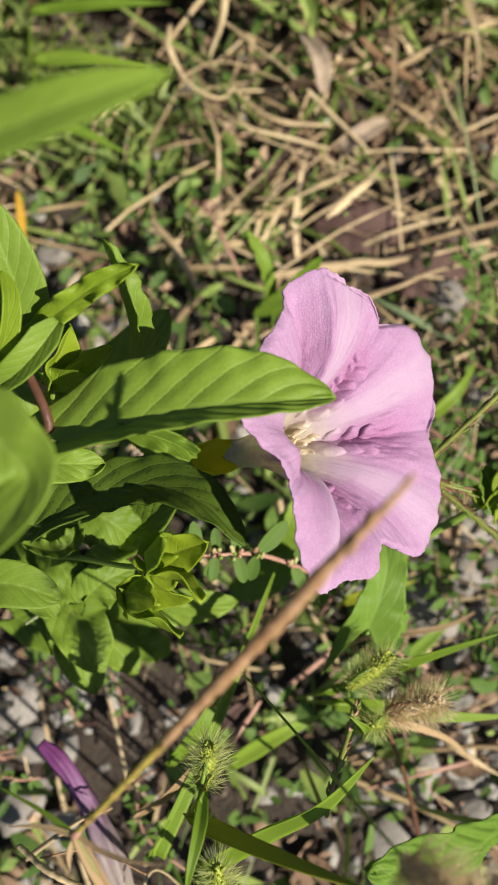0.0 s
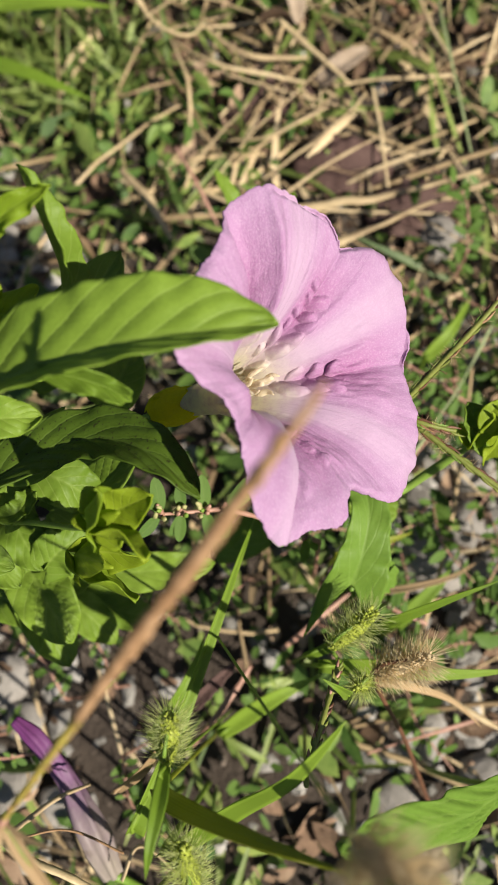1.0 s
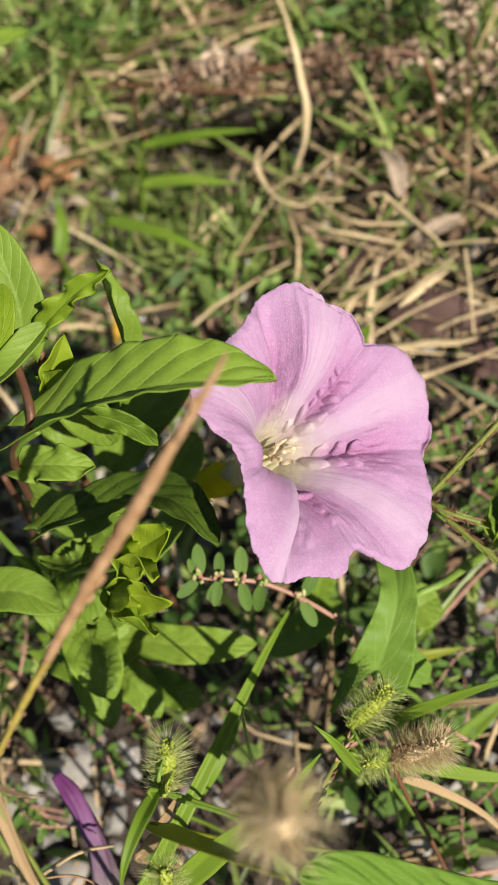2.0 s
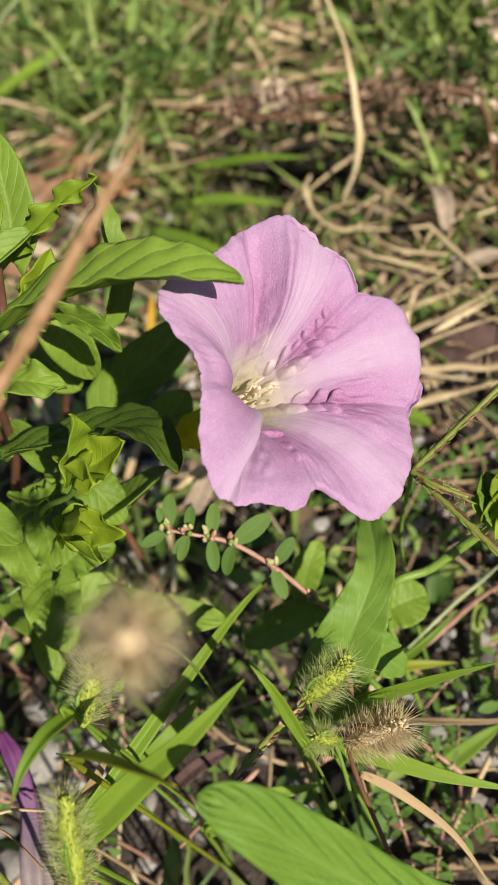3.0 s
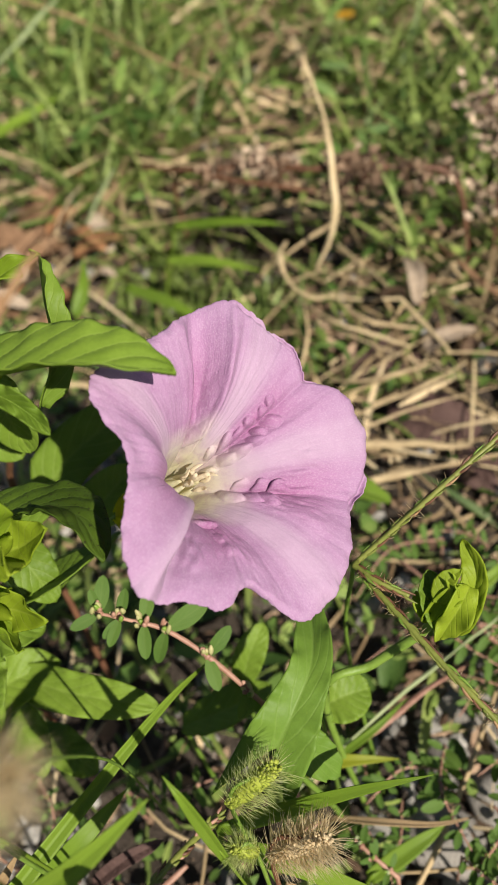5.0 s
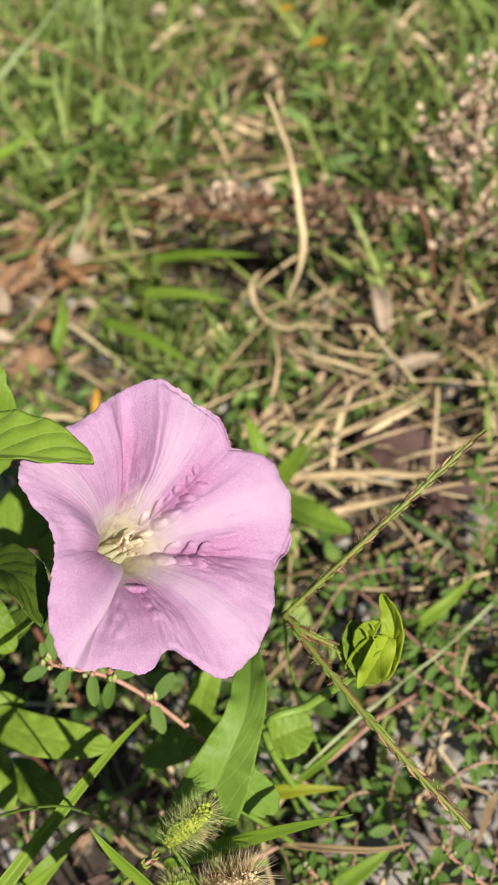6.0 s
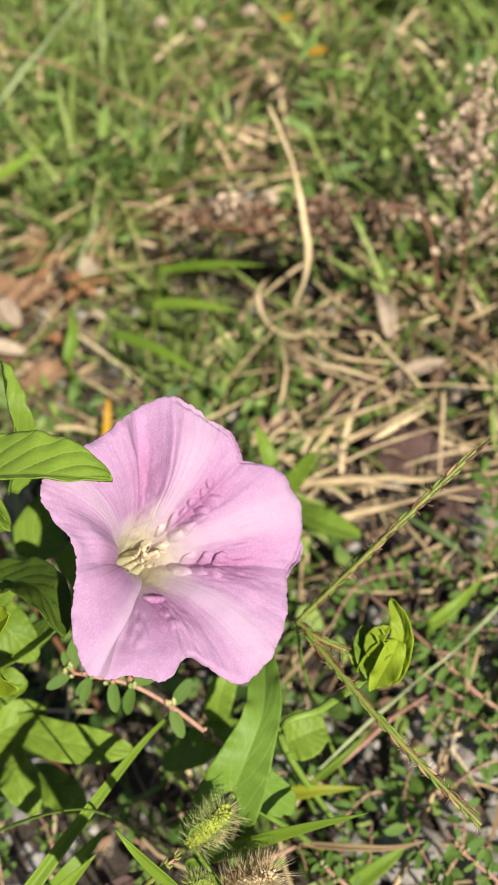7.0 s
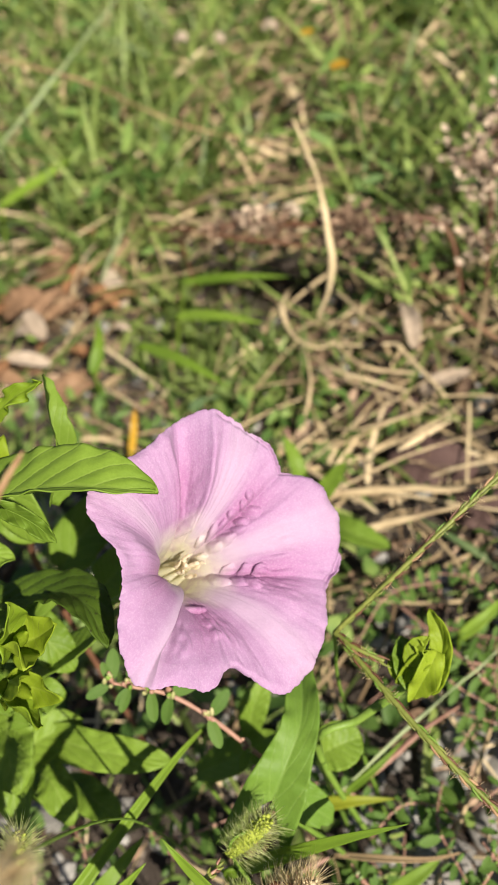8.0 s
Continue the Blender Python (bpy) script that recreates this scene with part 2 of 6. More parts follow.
RUST = rough_material("rust dead leaf", ((0.2, (0.16, 0.07, 0.03)), (0.5, (0.36, 0.185, 0.09)), (0.8, (0.56, 0.33, 0.18))), scale=150.0, rough=0.7, relief=0.0006, through_share=0.15)
DEAD_DARK = rough_material("maroon dead leaf", ((0.2, (0.045, 0.026, 0.024)), (0.5, (0.105, 0.062, 0.054)), (0.8, (0.21, 0.14, 0.115))), scale=150.0, rough=0.7, relief=0.0006, through_share=0.08)
DEAD_PALE = rough_material("pale dead petal", ((0.2, (0.30, 0.225, 0.16)), (0.8, (0.62, 0.50, 0.39))), scale=200.0, rough=0.7, relief=0.0005, through_share=0.2)
HUSK = rough_material("dry husk", ((0.2, (0.22, 0.145, 0.10)), (0.8, (0.80, 0.62, 0.46))), scale=200.0, rough=0.7, relief=0.0004, through_share=0.2, island=True)
YELLOW = leaf_material("yellow leaf", (0.45, 0.24, 0.02), (0.62, 0.38, 0.03), (0.72, 0.5, 0.08), veins=4.0)
SOIL = rough_material("soil", ((0.2, (0.024, 0.018, 0.014)), (0.5, (0.070, 0.054, 0.043)), (0.74, (0.22, 0.19, 0.16))), scale=60.0, rough=0.95, relief=0.005, fine=520.0)



def mossy(m):
    """Greenish film of moss and thatch in wide patches."""
    t = m.node_tree
    b = t.nodes["Principled BSDF"]
    old = b.inputs["Base Color"].links[0].from_socket
    tc = t.nodes.new("ShaderNodeTexCoord")
    patch = ramp(t, noise_node(t, tc.outputs["Object"], 1.7, 6, 0.7), (0.36, (0, 0, 0)), (0.60, (0.75, 0.75, 0.75)))
    far = t.nodes.new("ShaderNodeVectorMath")
    far.operation = "LENGTH"
    link(t, tc.outputs["Object"], far.inputs[0])
    patch = maths(t, "MULTIPLY", patch, ramp(t, far.outputs["Value"], (0.45, (0, 0, 0)), (1.0, (1, 1, 1))))
    link(t, mixed(t, patch, old, (0.075, 0.105, 0.022)), b.inputs["Base Color"])


mossy(SOIL)
SOIL_CRUMB = rough_material("soil crumb", ((0.2, (0.06, 0.046, 0.036)), (0.55, (0.17, 0.135, 0.11)), (0.9, (0.36, 0.31, 0.26))), scale=200.0, rough=0.95, relief=0.0004, island=True)
STONE = rough_material("grey stone", ((0.25, (0.16, 0.145, 0.13)), (0.55, (0.30, 0.275, 0.25)), (0.85, (0.46, 0.43, 0.39))), scale=110.0, rough=0.85, relief=0.0007)
COVER_BLADE = blade_material("cover grass", (0.05, 0.10, 0.018), (0.36, 0.44, 0.12), island=True, stripe=4.0)
COVER_LEAF = rough_material("cover leaf", ((0.15, (0.045, 0.095, 0.018)), (0.5, (0.13, 0.215, 0.045)), (0.75, (0.32, 0.40, 0.10)), (0.92, (0.46, 0.44, 0.15))), scale=90.0, rough=0.55, relief=0.0003, island=True, spec=0.3, through_share=0.25)
COVER_STRAW = rough_material("litter straw", ((0.15, (0.16, 0.105, 0.056)), (0.5, (0.45, 0.335, 0.19)), (0.85, (0.74, 0.60, 0.39))), scale=60.0, rough=0.7, relief=0.0002, island=True)
COVER_DEAD = rough_material("litter leaf", ((0.15, (0.06, 0.036, 0.024)), (0.5, (0.22, 0.14, 0.09)), (0.85, (0.54, 0.39, 0.27))), scale=120.0, rough=0.8, relief=0.0005, island=True)
COVER_STONE = rough_material("gravel", ((0.2, (0.17, 0.16, 0.145)), (0.55, (0.33, 0.31, 0.285)), (0.9, (0.54, 0.51, 0.47))), scale=160.0, rough=0.9, relief=0.0006, island=True)


# ---- mesh helpers ----
def mesh_object(name, verts, faces, mat, parent=None, uvs=None, label="", thick=0.0, smooth=True):
    me = bpy.data.meshes.new(name)
    me.from_pydata([tuple(v) for v in verts], [], [tuple(f) for f in faces])
    me.materials.append(mat)
    if uvs is not None:
        layer = me.uv_layers.new(name="UVMap")
        idx = np.empty(len(me.loops), dtype=np.int32)
        me.loops.foreach_get("vertex_index", idx)
        layer.data.foreach_set("uv", np.asarray(uvs, dtype=np.float32)[idx].ravel())
    me.polygons.foreach_set("use_smooth", [smooth] * len(me.polygons))
    me.update()
    ob = new(name, me)
    if parent is not None:
        ob.parent = parent
        if parent.type == "EMPTY":
            ob.matrix_parent_inverse = Matrix.Translation(-parent.location)
    if label:
        tagged(ob, label)
    if thick:
        s = ob.modifiers.new("thickness", "SOLIDIFY")
        s.thickness, s.offset = thick, 0.0
    return ob


def thing(name, label, category, group="", at=None, kind=""):
    e = new(name)
    e.empty_display_size = 0.01
    if at is not None:
        e.location = at
    return tagged(e, label, category, group, kind)


def spline(points, n):
    """n + 1 points on a smooth curve through the given ones."""
    p = [Vector(q) for q in points]
    if len(p) == 2:
        return [p[0].lerp(p[1], i / n) for i in range(n + 1)]
    p = [p[0] * 2 - p[1]] + p + [p[-1] * 2 - p[-2]]
    out = []
    k = len(p) - 3
    for i in range(n + 1):
        f = min(i / n * k, k - 1e-6)
        j = int(f)
        s = f - j
        a, b, c, d = p[j:j + 4]
        out.append(0.5 * ((2 * b) + (c - a) * s + (2 * a - 5 * b + 4 * c - d) * s * s + (3 * b - a - 3 * c + d) * s ** 3))
    return out


def smooth_value(values, s):
    f = s * (len(values) - 1)
    j = min(int(f), len(values) - 2)
    return values[j] + (values[j + 1] - values[j]) * (f - j)


def tube_mesh(points, radii, n=24, sides=8, rugged=0.0, rng=None, flat=1.0, sway=0.0):
    path = spline(points, n)
    verts, faces, uvs = [], [], []
    up = Vector((0.13, 0.21, 1)).normalized()
    for i, p in enumerate(path):
        tan = (path[min(i + 1, n)] - path[max(i - 1, 0)]).normalized()
        a = tan.cross(up)
        a = a.normalized() if a.length > 1e-5 else Vector((1, 0, 0))
        b = a.cross(tan)
        r = smooth_value(radii, i / n)
        if rugged:
            r *= 1 + rugged * (rng.random() - 0.5)
        if sway:
            p = p + (a * noise.noise(p * 90) + b * noise.noise(p * 90 + Vector((5, 3, 1)))) * sway
        if flat < 1.0:
            w = 2.5 * noise.noise(p * 25)
            a, b = a * math.cos(w) + b * math.sin(w), (b * math.cos(w) - a * math.sin(w)) * flat
        for k in range(sides):
            w = 2 * math.pi * k / sides
            verts.append(p + (a * math.cos(w) + b * math.sin(w)) * r)
            uvs.append((i / n, k / sides))
    for i in range(n):
        for k in range(sides):
            q = (k + 1) % sides
            faces.append((i * sides + k, i * sides + q, (i + 1) * sides + q, (i + 1) * sides + k))
    faces.append(tuple(range(sides - 1, -1, -1)))
    faces.append(tuple(n * sides + k for k in range(sides)))
    return verts, faces, uvs


def tube(name, points, radii, mat, parent=None, n=24, sides=8, label="", rugged=0.0, seed=1, flat=1.0, sway=0.0):
    v, f, u = tube_mesh(points, radii, n, sides, rugged, random.Random(seed), flat, sway)
    return mesh_object(name, v, f, mat, parent, u, label)


def lance(s):
    return (min(1.0, (s / 0.22 + 0.25)) ** 0.6) * max(0.0, 1 - s ** 4.4) ** 0.72


def arrow(s):
    return (0.55 + 0.40 * max(0.0, 1 - s / 0.55)) * max(0.0, 1 - s ** 5) ** 0.55


def blunt(s):
    return (0.72 + 0.28 * math.sin(math.pi * min(1.0, s * 1.15))) * max(0.0, 1 - s ** 7) ** 0.6


def oval(s):
    return max(0.0, math.sin(math.pi * (0.04 + 0.96 * s))) ** 0.5


def grass(s):
    return (0.62 + 0.38 * min(1, s / 0.25)) * max(0.0, 1 - s ** 1.7) ** 0.92


def spear(s):
    return max(0.0, 1 - s) ** 0.85


def heart(s):
    return min(1.0, (0.25 + s / 0.16)) ** 0.7 * max(0.0, 1 - s) ** 0.62 * 1.1


def bract(s):
    return max(0.0, math.sin(math.pi * (0.10 + 0.90 * s) ** 0.8)) ** 0.8


def leaf_mesh(points, width, face, shape=lance, fold=12.0, lobe=0.0, wave=0.0, quilt=0.0, cup=0.0, n=30, m=7, seed=0, roll=0.0, waves=5.0, fold_near=None, near_width=1.0):
    """A leaf along its midrib. face: where its upper side looks; fold: degrees by which each half bends up;
    lobe: length of the two lobes behind the stalk; wave: ripple of the rim; quilt: swelling between the side veins; roll: degrees of twist towards the tip;
    fold_near, near_width: fold and width of one half where the halves differ."""
    rng = random.Random(seed)
    ph = [rng.uniform(0, 6.28) for _ in range(4)]
    path = spline(points, n)
    face = Vector(face).normalized()
    verts, faces, uvs = [], [], []
    length = sum((path[i + 1] - path[i]).length for i in range(n))
    for i, p in enumerate(path):
        s = i / n
        tan = (path[min(i + 1, n)] - path[max(i - 1, 0)]).normalized()
        side = tan.cross(face).normalized()
        up = side.cross(tan)
        if roll:
            q = Matrix.Rotation(radians(roll * s * s), 3, tan)
            side, up = q @ side, q @ up
        w = max(width * shape(s), width * 0.012)
        for j in range(-m, m + 1):
            v = j / m
            a = abs(v)
            v *= near_width if v > 0 else 1.0
            bend = radians(fold if v < 0 or fold_near is None else fold_near) + cup * a
            off = side * (v * w * math.cos(bend)) + up * (abs(v) * w * math.sin(bend))
            off -= tan * (lobe * a ** 1.3 * max(0.0, 1 - s / 0.16))
            rip = wave * a ** 2 * (math.sin(s * waves * 6.28 + ph[0] + (1.7 if v > 0 else 0)) + 0.6 * math.sin(s * waves * 10.7 + ph[1] + (0.6 if v > 0 else 2.2)))
            puff = quilt * (1 - a ** 4) * (abs(math.sin(math.pi * (s * 7 - a * 2.3))) - 0.5) * min(1.0, a * 6)
            verts.append(p + off + up * (rip + puff))
            uvs.append((s, (a if v > 0 else -a) * 0.5 + 0.5))
    k = 2 * m + 1
    for i in range(n):
        for j in range(k - 1):
            faces.append((i * k + j, i * k + j + 1, (i + 1) * k + j + 1, (i + 1) * k + j))
    return verts, faces, uvs


def leaf(name, points, width, face, mat, parent=None, label="", thick=0.00025, **more):
    v, f, u = leaf_mesh(points, width, face, **more)
    return mesh_object(name, v, f, mat, parent, u, label, thick)


def blade(name, points, width, face, mat, parent=None, label="", **more):
    more.setdefault("shape", grass)
    more.setdefault("fold", 16.0)
    more.setdefault("m", 4)
    more.setdefault("n", 26)
    return leaf(name, points, width, face, mat, parent, label, thick=0.0002, **more)


# ---- ground: one sheet to the horizon ----
def near(x, y, cx, cy, r):
    return math.exp(-((x - cx) ** 2 + (y - cy) ** 2) / (r * r))


def ground_height(x, y):
    z = 0.006 * (noise.noise(Vector((x * 9, y * 9, 0.3))) + 0.5 * noise.noise(Vector((x * 27, y * 27, 1.7))))
    z += 0.0022 * noise.noise(Vector((x * 95, y * 95, 4.1)))
    # hollows added so that a patch behind the flower lies in shade
    z -= 0.06 * near(x, y, -0.085, 0.338, 0.042) + 0.02 * near(x, y, -0.10, 0.27, 0.05)
    far = max(0.0, math.hypot(x, y) - 1.5)
    return z + 0.25 * min(1.0, far / 20) * noise.noise(Vector((x * 0.12, y * 0.12, 9.0)))


def build_ground():
    k = 230
    line = [0.55 * math.sinh(5.5 * (2 * i / k - 1)) / math.sinh(1.25) for i in range(k + 1)]
    scale = 0.16
    verts = [(x * scale, y * scale + 0.2, ground_height(x * scale, y * scale + 0.2)) for y in line for x in line]
    faces = [(j * (k + 1) + i, j * (k + 1) + i + 1, (j + 1) * (k + 1) + i + 1, (j + 1) * (k + 1) + i) for j in range(k) for i in range(k)]
    g = mesh_object("ground", verts, faces, SOIL)
    tagged(g, "dark crumbly soil under weeds and dry litter", "ground", kind="structure")


build_ground()


# ---- ground cover, too many to count ----
# thins the cover over the added hollows so that they stay dark
def hollow(x, y):
    return 1.0 - 0.85 * min(1.0, near(x, y, -0.085, 0.335, 0.045) + near(x, y, -0.11, 0.27, 0.03))


def green_share(x, y):
    g = 0.75 + 0.45 * noise.noise(Vector((x * 14, y * 14, 2.2)))
    g -= 0.70 * near(x, y, 0.055, 0.185, 0.055) + 0.75 * near(x, y, -0.185, 0.28, 0.055) + 0.2 * near(x, y, 0.01, 0.27, 0.035)
    g -= 0.7 * near(x, y, -0.03, -0.03, 0.05) + 0.6 * near(x, y, 0.07, 0.02, 0.04) + 0.35 * near(x, y, 0.09, 0.12, 0.06) + 0.4 * near(x, y, 0.10, 0.065, 0.04)
    g -= 0.5 * near(x, y, -0.10, 0.16, 0.03) + 0.5 * near(x, y, -0.07, 0.02, 0.03) + 0.6 * near(x, y, -0.045, 0.015, 0.035)
    return min(1.0, max(0.04, g)) * hollow(x, y)


def dry_share(x, y):
    d = 0.38 + 0.4 * noise.noise(Vector((x * 11, y * 11, 7.7)))
    d += 0.35 * near(x, y, 0.05, 0.19, 0.06) + 0.6 * near(x, y, -0.165, 0.27, 0.06) + 0.25 * near(x, y, 0.0, 0.26, 0.05) - 0.45 * near(x, y, -0.03, 0.0, 0.05) + 0.4 * near(x, y, 0.10, 0.09, 0.05) + 0.5 * near(x, y, 0.12, 0.20, 0.05) + 0.35 * near(x, y, 0.06, 0.30, 0.08)
    return min(1.0, max(0.08, d)) * hollow(x, y)


def spots(n, share, seed):
    """Places on the plan: dense near the flower, thinner away from it."""
    rng = random.Random(seed)
    out = []
    while len(out) < n:
        if rng.random() < 0.8:
            x, y = rng.uniform(-0.42, 0.24), rng.uniform(-0.10, 0.72)
        else:
            x, y = rng.uniform(-1.0, 0.9), rng.uniform(-0.6, 1.4)
        if rng.random() < share(x, y):
            out.append((x, y, ground_height(x, y)))
    return out


def outskirts(n, seed):
    """Places round the patch out to the distance, thinner outwards."""
    rng = random.Random(seed)
    out = []
    while len(out) < n:
        r = 0.34 * 50 ** (rng.random() ** 1.15)
        w = rng.uniform(0, 6.283)
        x, y = -0.08 + r * math.cos(w), 0.30 + r * math.sin(w)
        if abs(x + 0.08) < 0.34 and -0.1 < y < 0.72:
            continue
        if rng.random() < 0.65 + 0.5 * noise.noise(Vector((x * 1.6, y * 1.6, 5.0))):
            out.append((x, y, ground_height(x, y)))
    return out


def growth(places):
    """Larger tufts farther off."""
    return np.array([min(3.5, max(0.7, math.hypot(x, y - 0.3) / 0.7)) for x, y, z in places])


def clumped(n, clumps, share, seed):
    """The same, in tufts."""
    rng = random.Random(seed)
    hearts = spots(clumps, share, seed)
    out = []
    for i in range(n):
        x, y, z = hearts[i % clumps]
        w, d = rng.uniform(0, 6.283), abs(rng.gauss(0, 0.016))
        x, y = x + d * math.cos(w), y + d * math.sin(w)
        out.append((x, y, ground_height(x, y)))
    return out


def strips(name, places, length, width, rise, mat, seed, curve=0.8, lift=(0.0, 0.006), label="", steps=5, herd=0.0, grow=False):
    """Blades as bent tapering strips, keeled along the middle, in one mesh."""
    rng = np.random.default_rng(seed)
    n = len(places)
    base = np.array(places)
    base[:, 2] += rng.uniform(*lift, n)
    az = rng.uniform(0, 2 * np.pi, n)
    if herd:
        lean = np.array([6.283 * noise.noise(Vector((x * 5, y * 5, 3.3))) for x, y, z in places])
        az = np.where(rng.random(n) < herd, lean + rng.normal(0, 0.5, n), az)
    el = np.radians(rng.uniform(*rise, n))
    ln = rng.uniform(*length, n) * rng.uniform(0.6, 1.15, n)
    wd = rng.uniform(*width, n)
    if grow:
        ln, wd = ln * growth(places), wd * growth(places)
    bend = rng.normal(0, 0.5, n) * curve
    droop = rng.uniform(0.2, 1.3, n) * curve
    rolls = rng.normal(0, 0.45, n)
    pos = base.copy()
    floor = np.minimum(0.002, base[:, 2])
    verts = np.zeros((n, steps + 1, 3, 3))
    uv = np.zeros((n, steps + 1, 3, 2))
    for i in range(steps + 1):
        s = i / steps
        a, e = az + bend * s, el - droop * s
        d = np.stack([np.cos(a) * np.cos(e), np.sin(a) * np.cos(e), np.sin(e)], 1)
        flat = np.stack([-np.sin(a), np.cos(a), np.zeros(n)], 1)
        up = np.cross(d, flat)
        side = flat * np.cos(rolls)[:, None] + up * np.sin(rolls)[:, None]
        keel = np.cross(side, d)
        w = wd * (0.5 + 0.5 * min(1, s / 0.3)) * max(0.05, 1 - s ** 2.2)
        for j, v in enumerate((-0.5, 0.0, 0.5)):
            verts[:, i, j] = pos + side * (v * w)[:, None] + keel * (0.12 * w * (1 if v == 0 else 0))[:, None]
            uv[:, i, j] = (s, v + 0.5)
        pos = pos + d * (ln / steps)[:, None]
        pos[:, 2] = np.maximum(pos[:, 2], floor)
    idx = np.arange(n * (steps + 1) * 3).reshape(n, steps + 1, 3)
    f = np.stack([idx[:, :-1, :-1], idx[:, :-1, 1:], idx[:, 1:, 1:], idx[:, 1:, :-1]], -1).reshape(-1, 4)
    ob = mesh_object(name, verts.reshape(-1, 3), f.tolist(), mat, None, uv.reshape(-1, 2))
    return tagged(ob, label, "ground cover", kind="stuff")


def rods(name, places, length, radius, rise, mat, seed, lift, label):
    """Stalks as thin four-sided rods with a kink, in one mesh."""
    rng = np.random.default_rng(seed)
    n = len(places)
    pos = np.array(places)
    pos[:, 2] += rng.uniform(*lift, n)
    floor = np.minimum(0.003, pos[:, 2])
    az = rng.uniform(0, 2 * np.pi, n)
    el = np.radians(rng.uniform(*rise, n))
    ln, rd = rng.uniform(*length, n), rng.uniform(*radius, n)
    bend, steps = rng.normal(0, 0.25, n), 4
    verts = np.zeros((n, steps + 1, 4, 3))
    for i in range(steps + 1):
        a, e = az + bend * i / steps + rng.normal(0, 0.05, n), el * (1 - 0.6 * i / steps)
        d = np.stack([np.cos(a) * np.cos(e), np.sin(a) * np.cos(e), np.sin(e)], 1)
        s1 = np.stack([-np.sin(a), np.cos(a), np.zeros(n)], 1)
        s2 = np.cross(d, s1)
        r = (rd * (1 - 0.35 * i / steps))[:, None]
        for k, (p, q) in enumerate(((1, 0), (0, 1), (-1, 0), (0, -1))):
            verts[:, i, k] = pos + s1 * r * p + s2 * r * q * 0.7
        pos = pos + d * (ln / steps)[:, None]
        pos[:, 2] = np.maximum(pos[:, 2], floor)
    idx = np.arange(n * (steps + 1) * 4).reshape(n, steps + 1, 4)
    nxt = np.roll(idx, -1, 2)
    f = np.stack([idx[:, :-1], nxt[:, :-1], nxt[:, 1:], idx[:, 1:]], -1).reshape(-1, 4)
    ob = mesh_object(name, verts.reshape(-1, 3), f.tolist(), mat)
    return tagged(ob, label, "litter", kind="stuff")


def flakes(name, places, size, mat, seed, lift, label, tilt=0.5, slim=(0.4, 0.8), curl=0.5, category="litter", grow=False):
    """Small leaves as cupped ovals of ten points, in one mesh."""
    rng = np.random.default_rng(seed)
    n = len(places)
    pos = np.array(places)
    pos[:, 2] += rng.uniform(*lift, n)
    ring = [(-1, 0, 0), (-0.55, 0.8, 1), (0.15, 1, 1), (0.7, 0.62, 1), (1, 0, 0), (0.7, -0.62, 1), (0.15, -1, 1), (-0.55, -0.8, 1), (-0.35, 0, 0), (0.35, 0, 0)]
    quads = [(0, 8, 1), (8, 2, 1), (8, 9, 2), (9, 3, 2), (9, 4, 3), (0, 7, 8), (7, 6, 8), (6, 9, 8), (6, 5, 9), (5, 4, 9)]
    yaw = rng.uniform(0, 2 * np.pi, n)
    nrm = np.stack([rng.normal(0, tilt, n), rng.normal(0, tilt, n), np.ones(n)], 1)
    nrm /= np.linalg.norm(nrm, axis=1)[:, None]
    a = np.stack([np.cos(yaw), np.sin(yaw), np.zeros(n)], 1)
    a -= nrm * (a * nrm).sum(1)[:, None]
    a /= np.linalg.norm(a, axis=1)[:, None]
    b = np.cross(nrm, a)
    sz, sl, cu = rng.uniform(*size, n), rng.uniform(*slim, n), rng.normal(0, curl, n) + curl * 0.5
    if grow:
        sz = sz * growth(places)
    verts = np.zeros((n, 10, 3))
    for k, (p, q, e) in enumerate(ring):
        jit = 1 + rng.normal(0, 0.09, n)
        verts[:, k] = pos + (a * (p * sz * jit)[:, None] + b * (q * sz * sl * jit)[:, None] + nrm * ((e * 0.45 - p * p * 0.25) * cu * sz * sl)[:, None])
    off = (np.arange(n) * 10)[:, None, None]
    f = (np.array(quads)[None] + off).reshape(-1, 3)
    ob = mesh_object(name, verts.reshape(-1, 3), f.tolist(), mat)
    return tagged(ob, label, category, kind="stuff")


def pebbles(name, places, size, mat, seed, label):
    rng = np.random.default_rng(seed)
    n = len(places)
    pos = np.array(places)
    g = (1 + 5 ** 0.5) / 2
    ico = np.array([(-1, g, 0), (1, g, 0), (-1, -g, 0), (1, -g, 0), (0, -1, g), (0, 1, g), (0, -1, -g), (0, 1, -g), (g, 0, -1), (g, 0, 1), (-g, 0, -1), (-g, 0, 1)]) / 1.9
    tri = np.array([(0, 11, 5), (0, 5, 1), (0, 1, 7), (0, 7, 10), (0, 10, 11), (1, 5, 9), (5, 11, 4), (11, 10, 2), (10, 7, 6), (7, 1, 8), (3, 9, 4), (3, 4, 2), (3, 2, 6), (3, 6, 8), (3, 8, 9), (4, 9, 5), (2, 4, 11), (6, 2, 10), (8, 6, 7), (9, 8, 1)])
    sz = rng.uniform(*size, n)[:, None, None] * rng.uniform(0.6, 1.3, (n, 1, 3)) * np.array((1, 1, 0.65))
    verts = ico[None] * sz * rng.uniform(0.8, 1.15, (n, 12, 1)) + pos[:, None]
    f = (tri[None] + (np.arange(n) * 12)[:, None, None]).reshape(-1, 3)
    ob = mesh_object(name, verts.reshape(-1, 3), f.tolist(), mat, smooth=False)
    return tagged(ob, label, "gravel", kind="stuff")


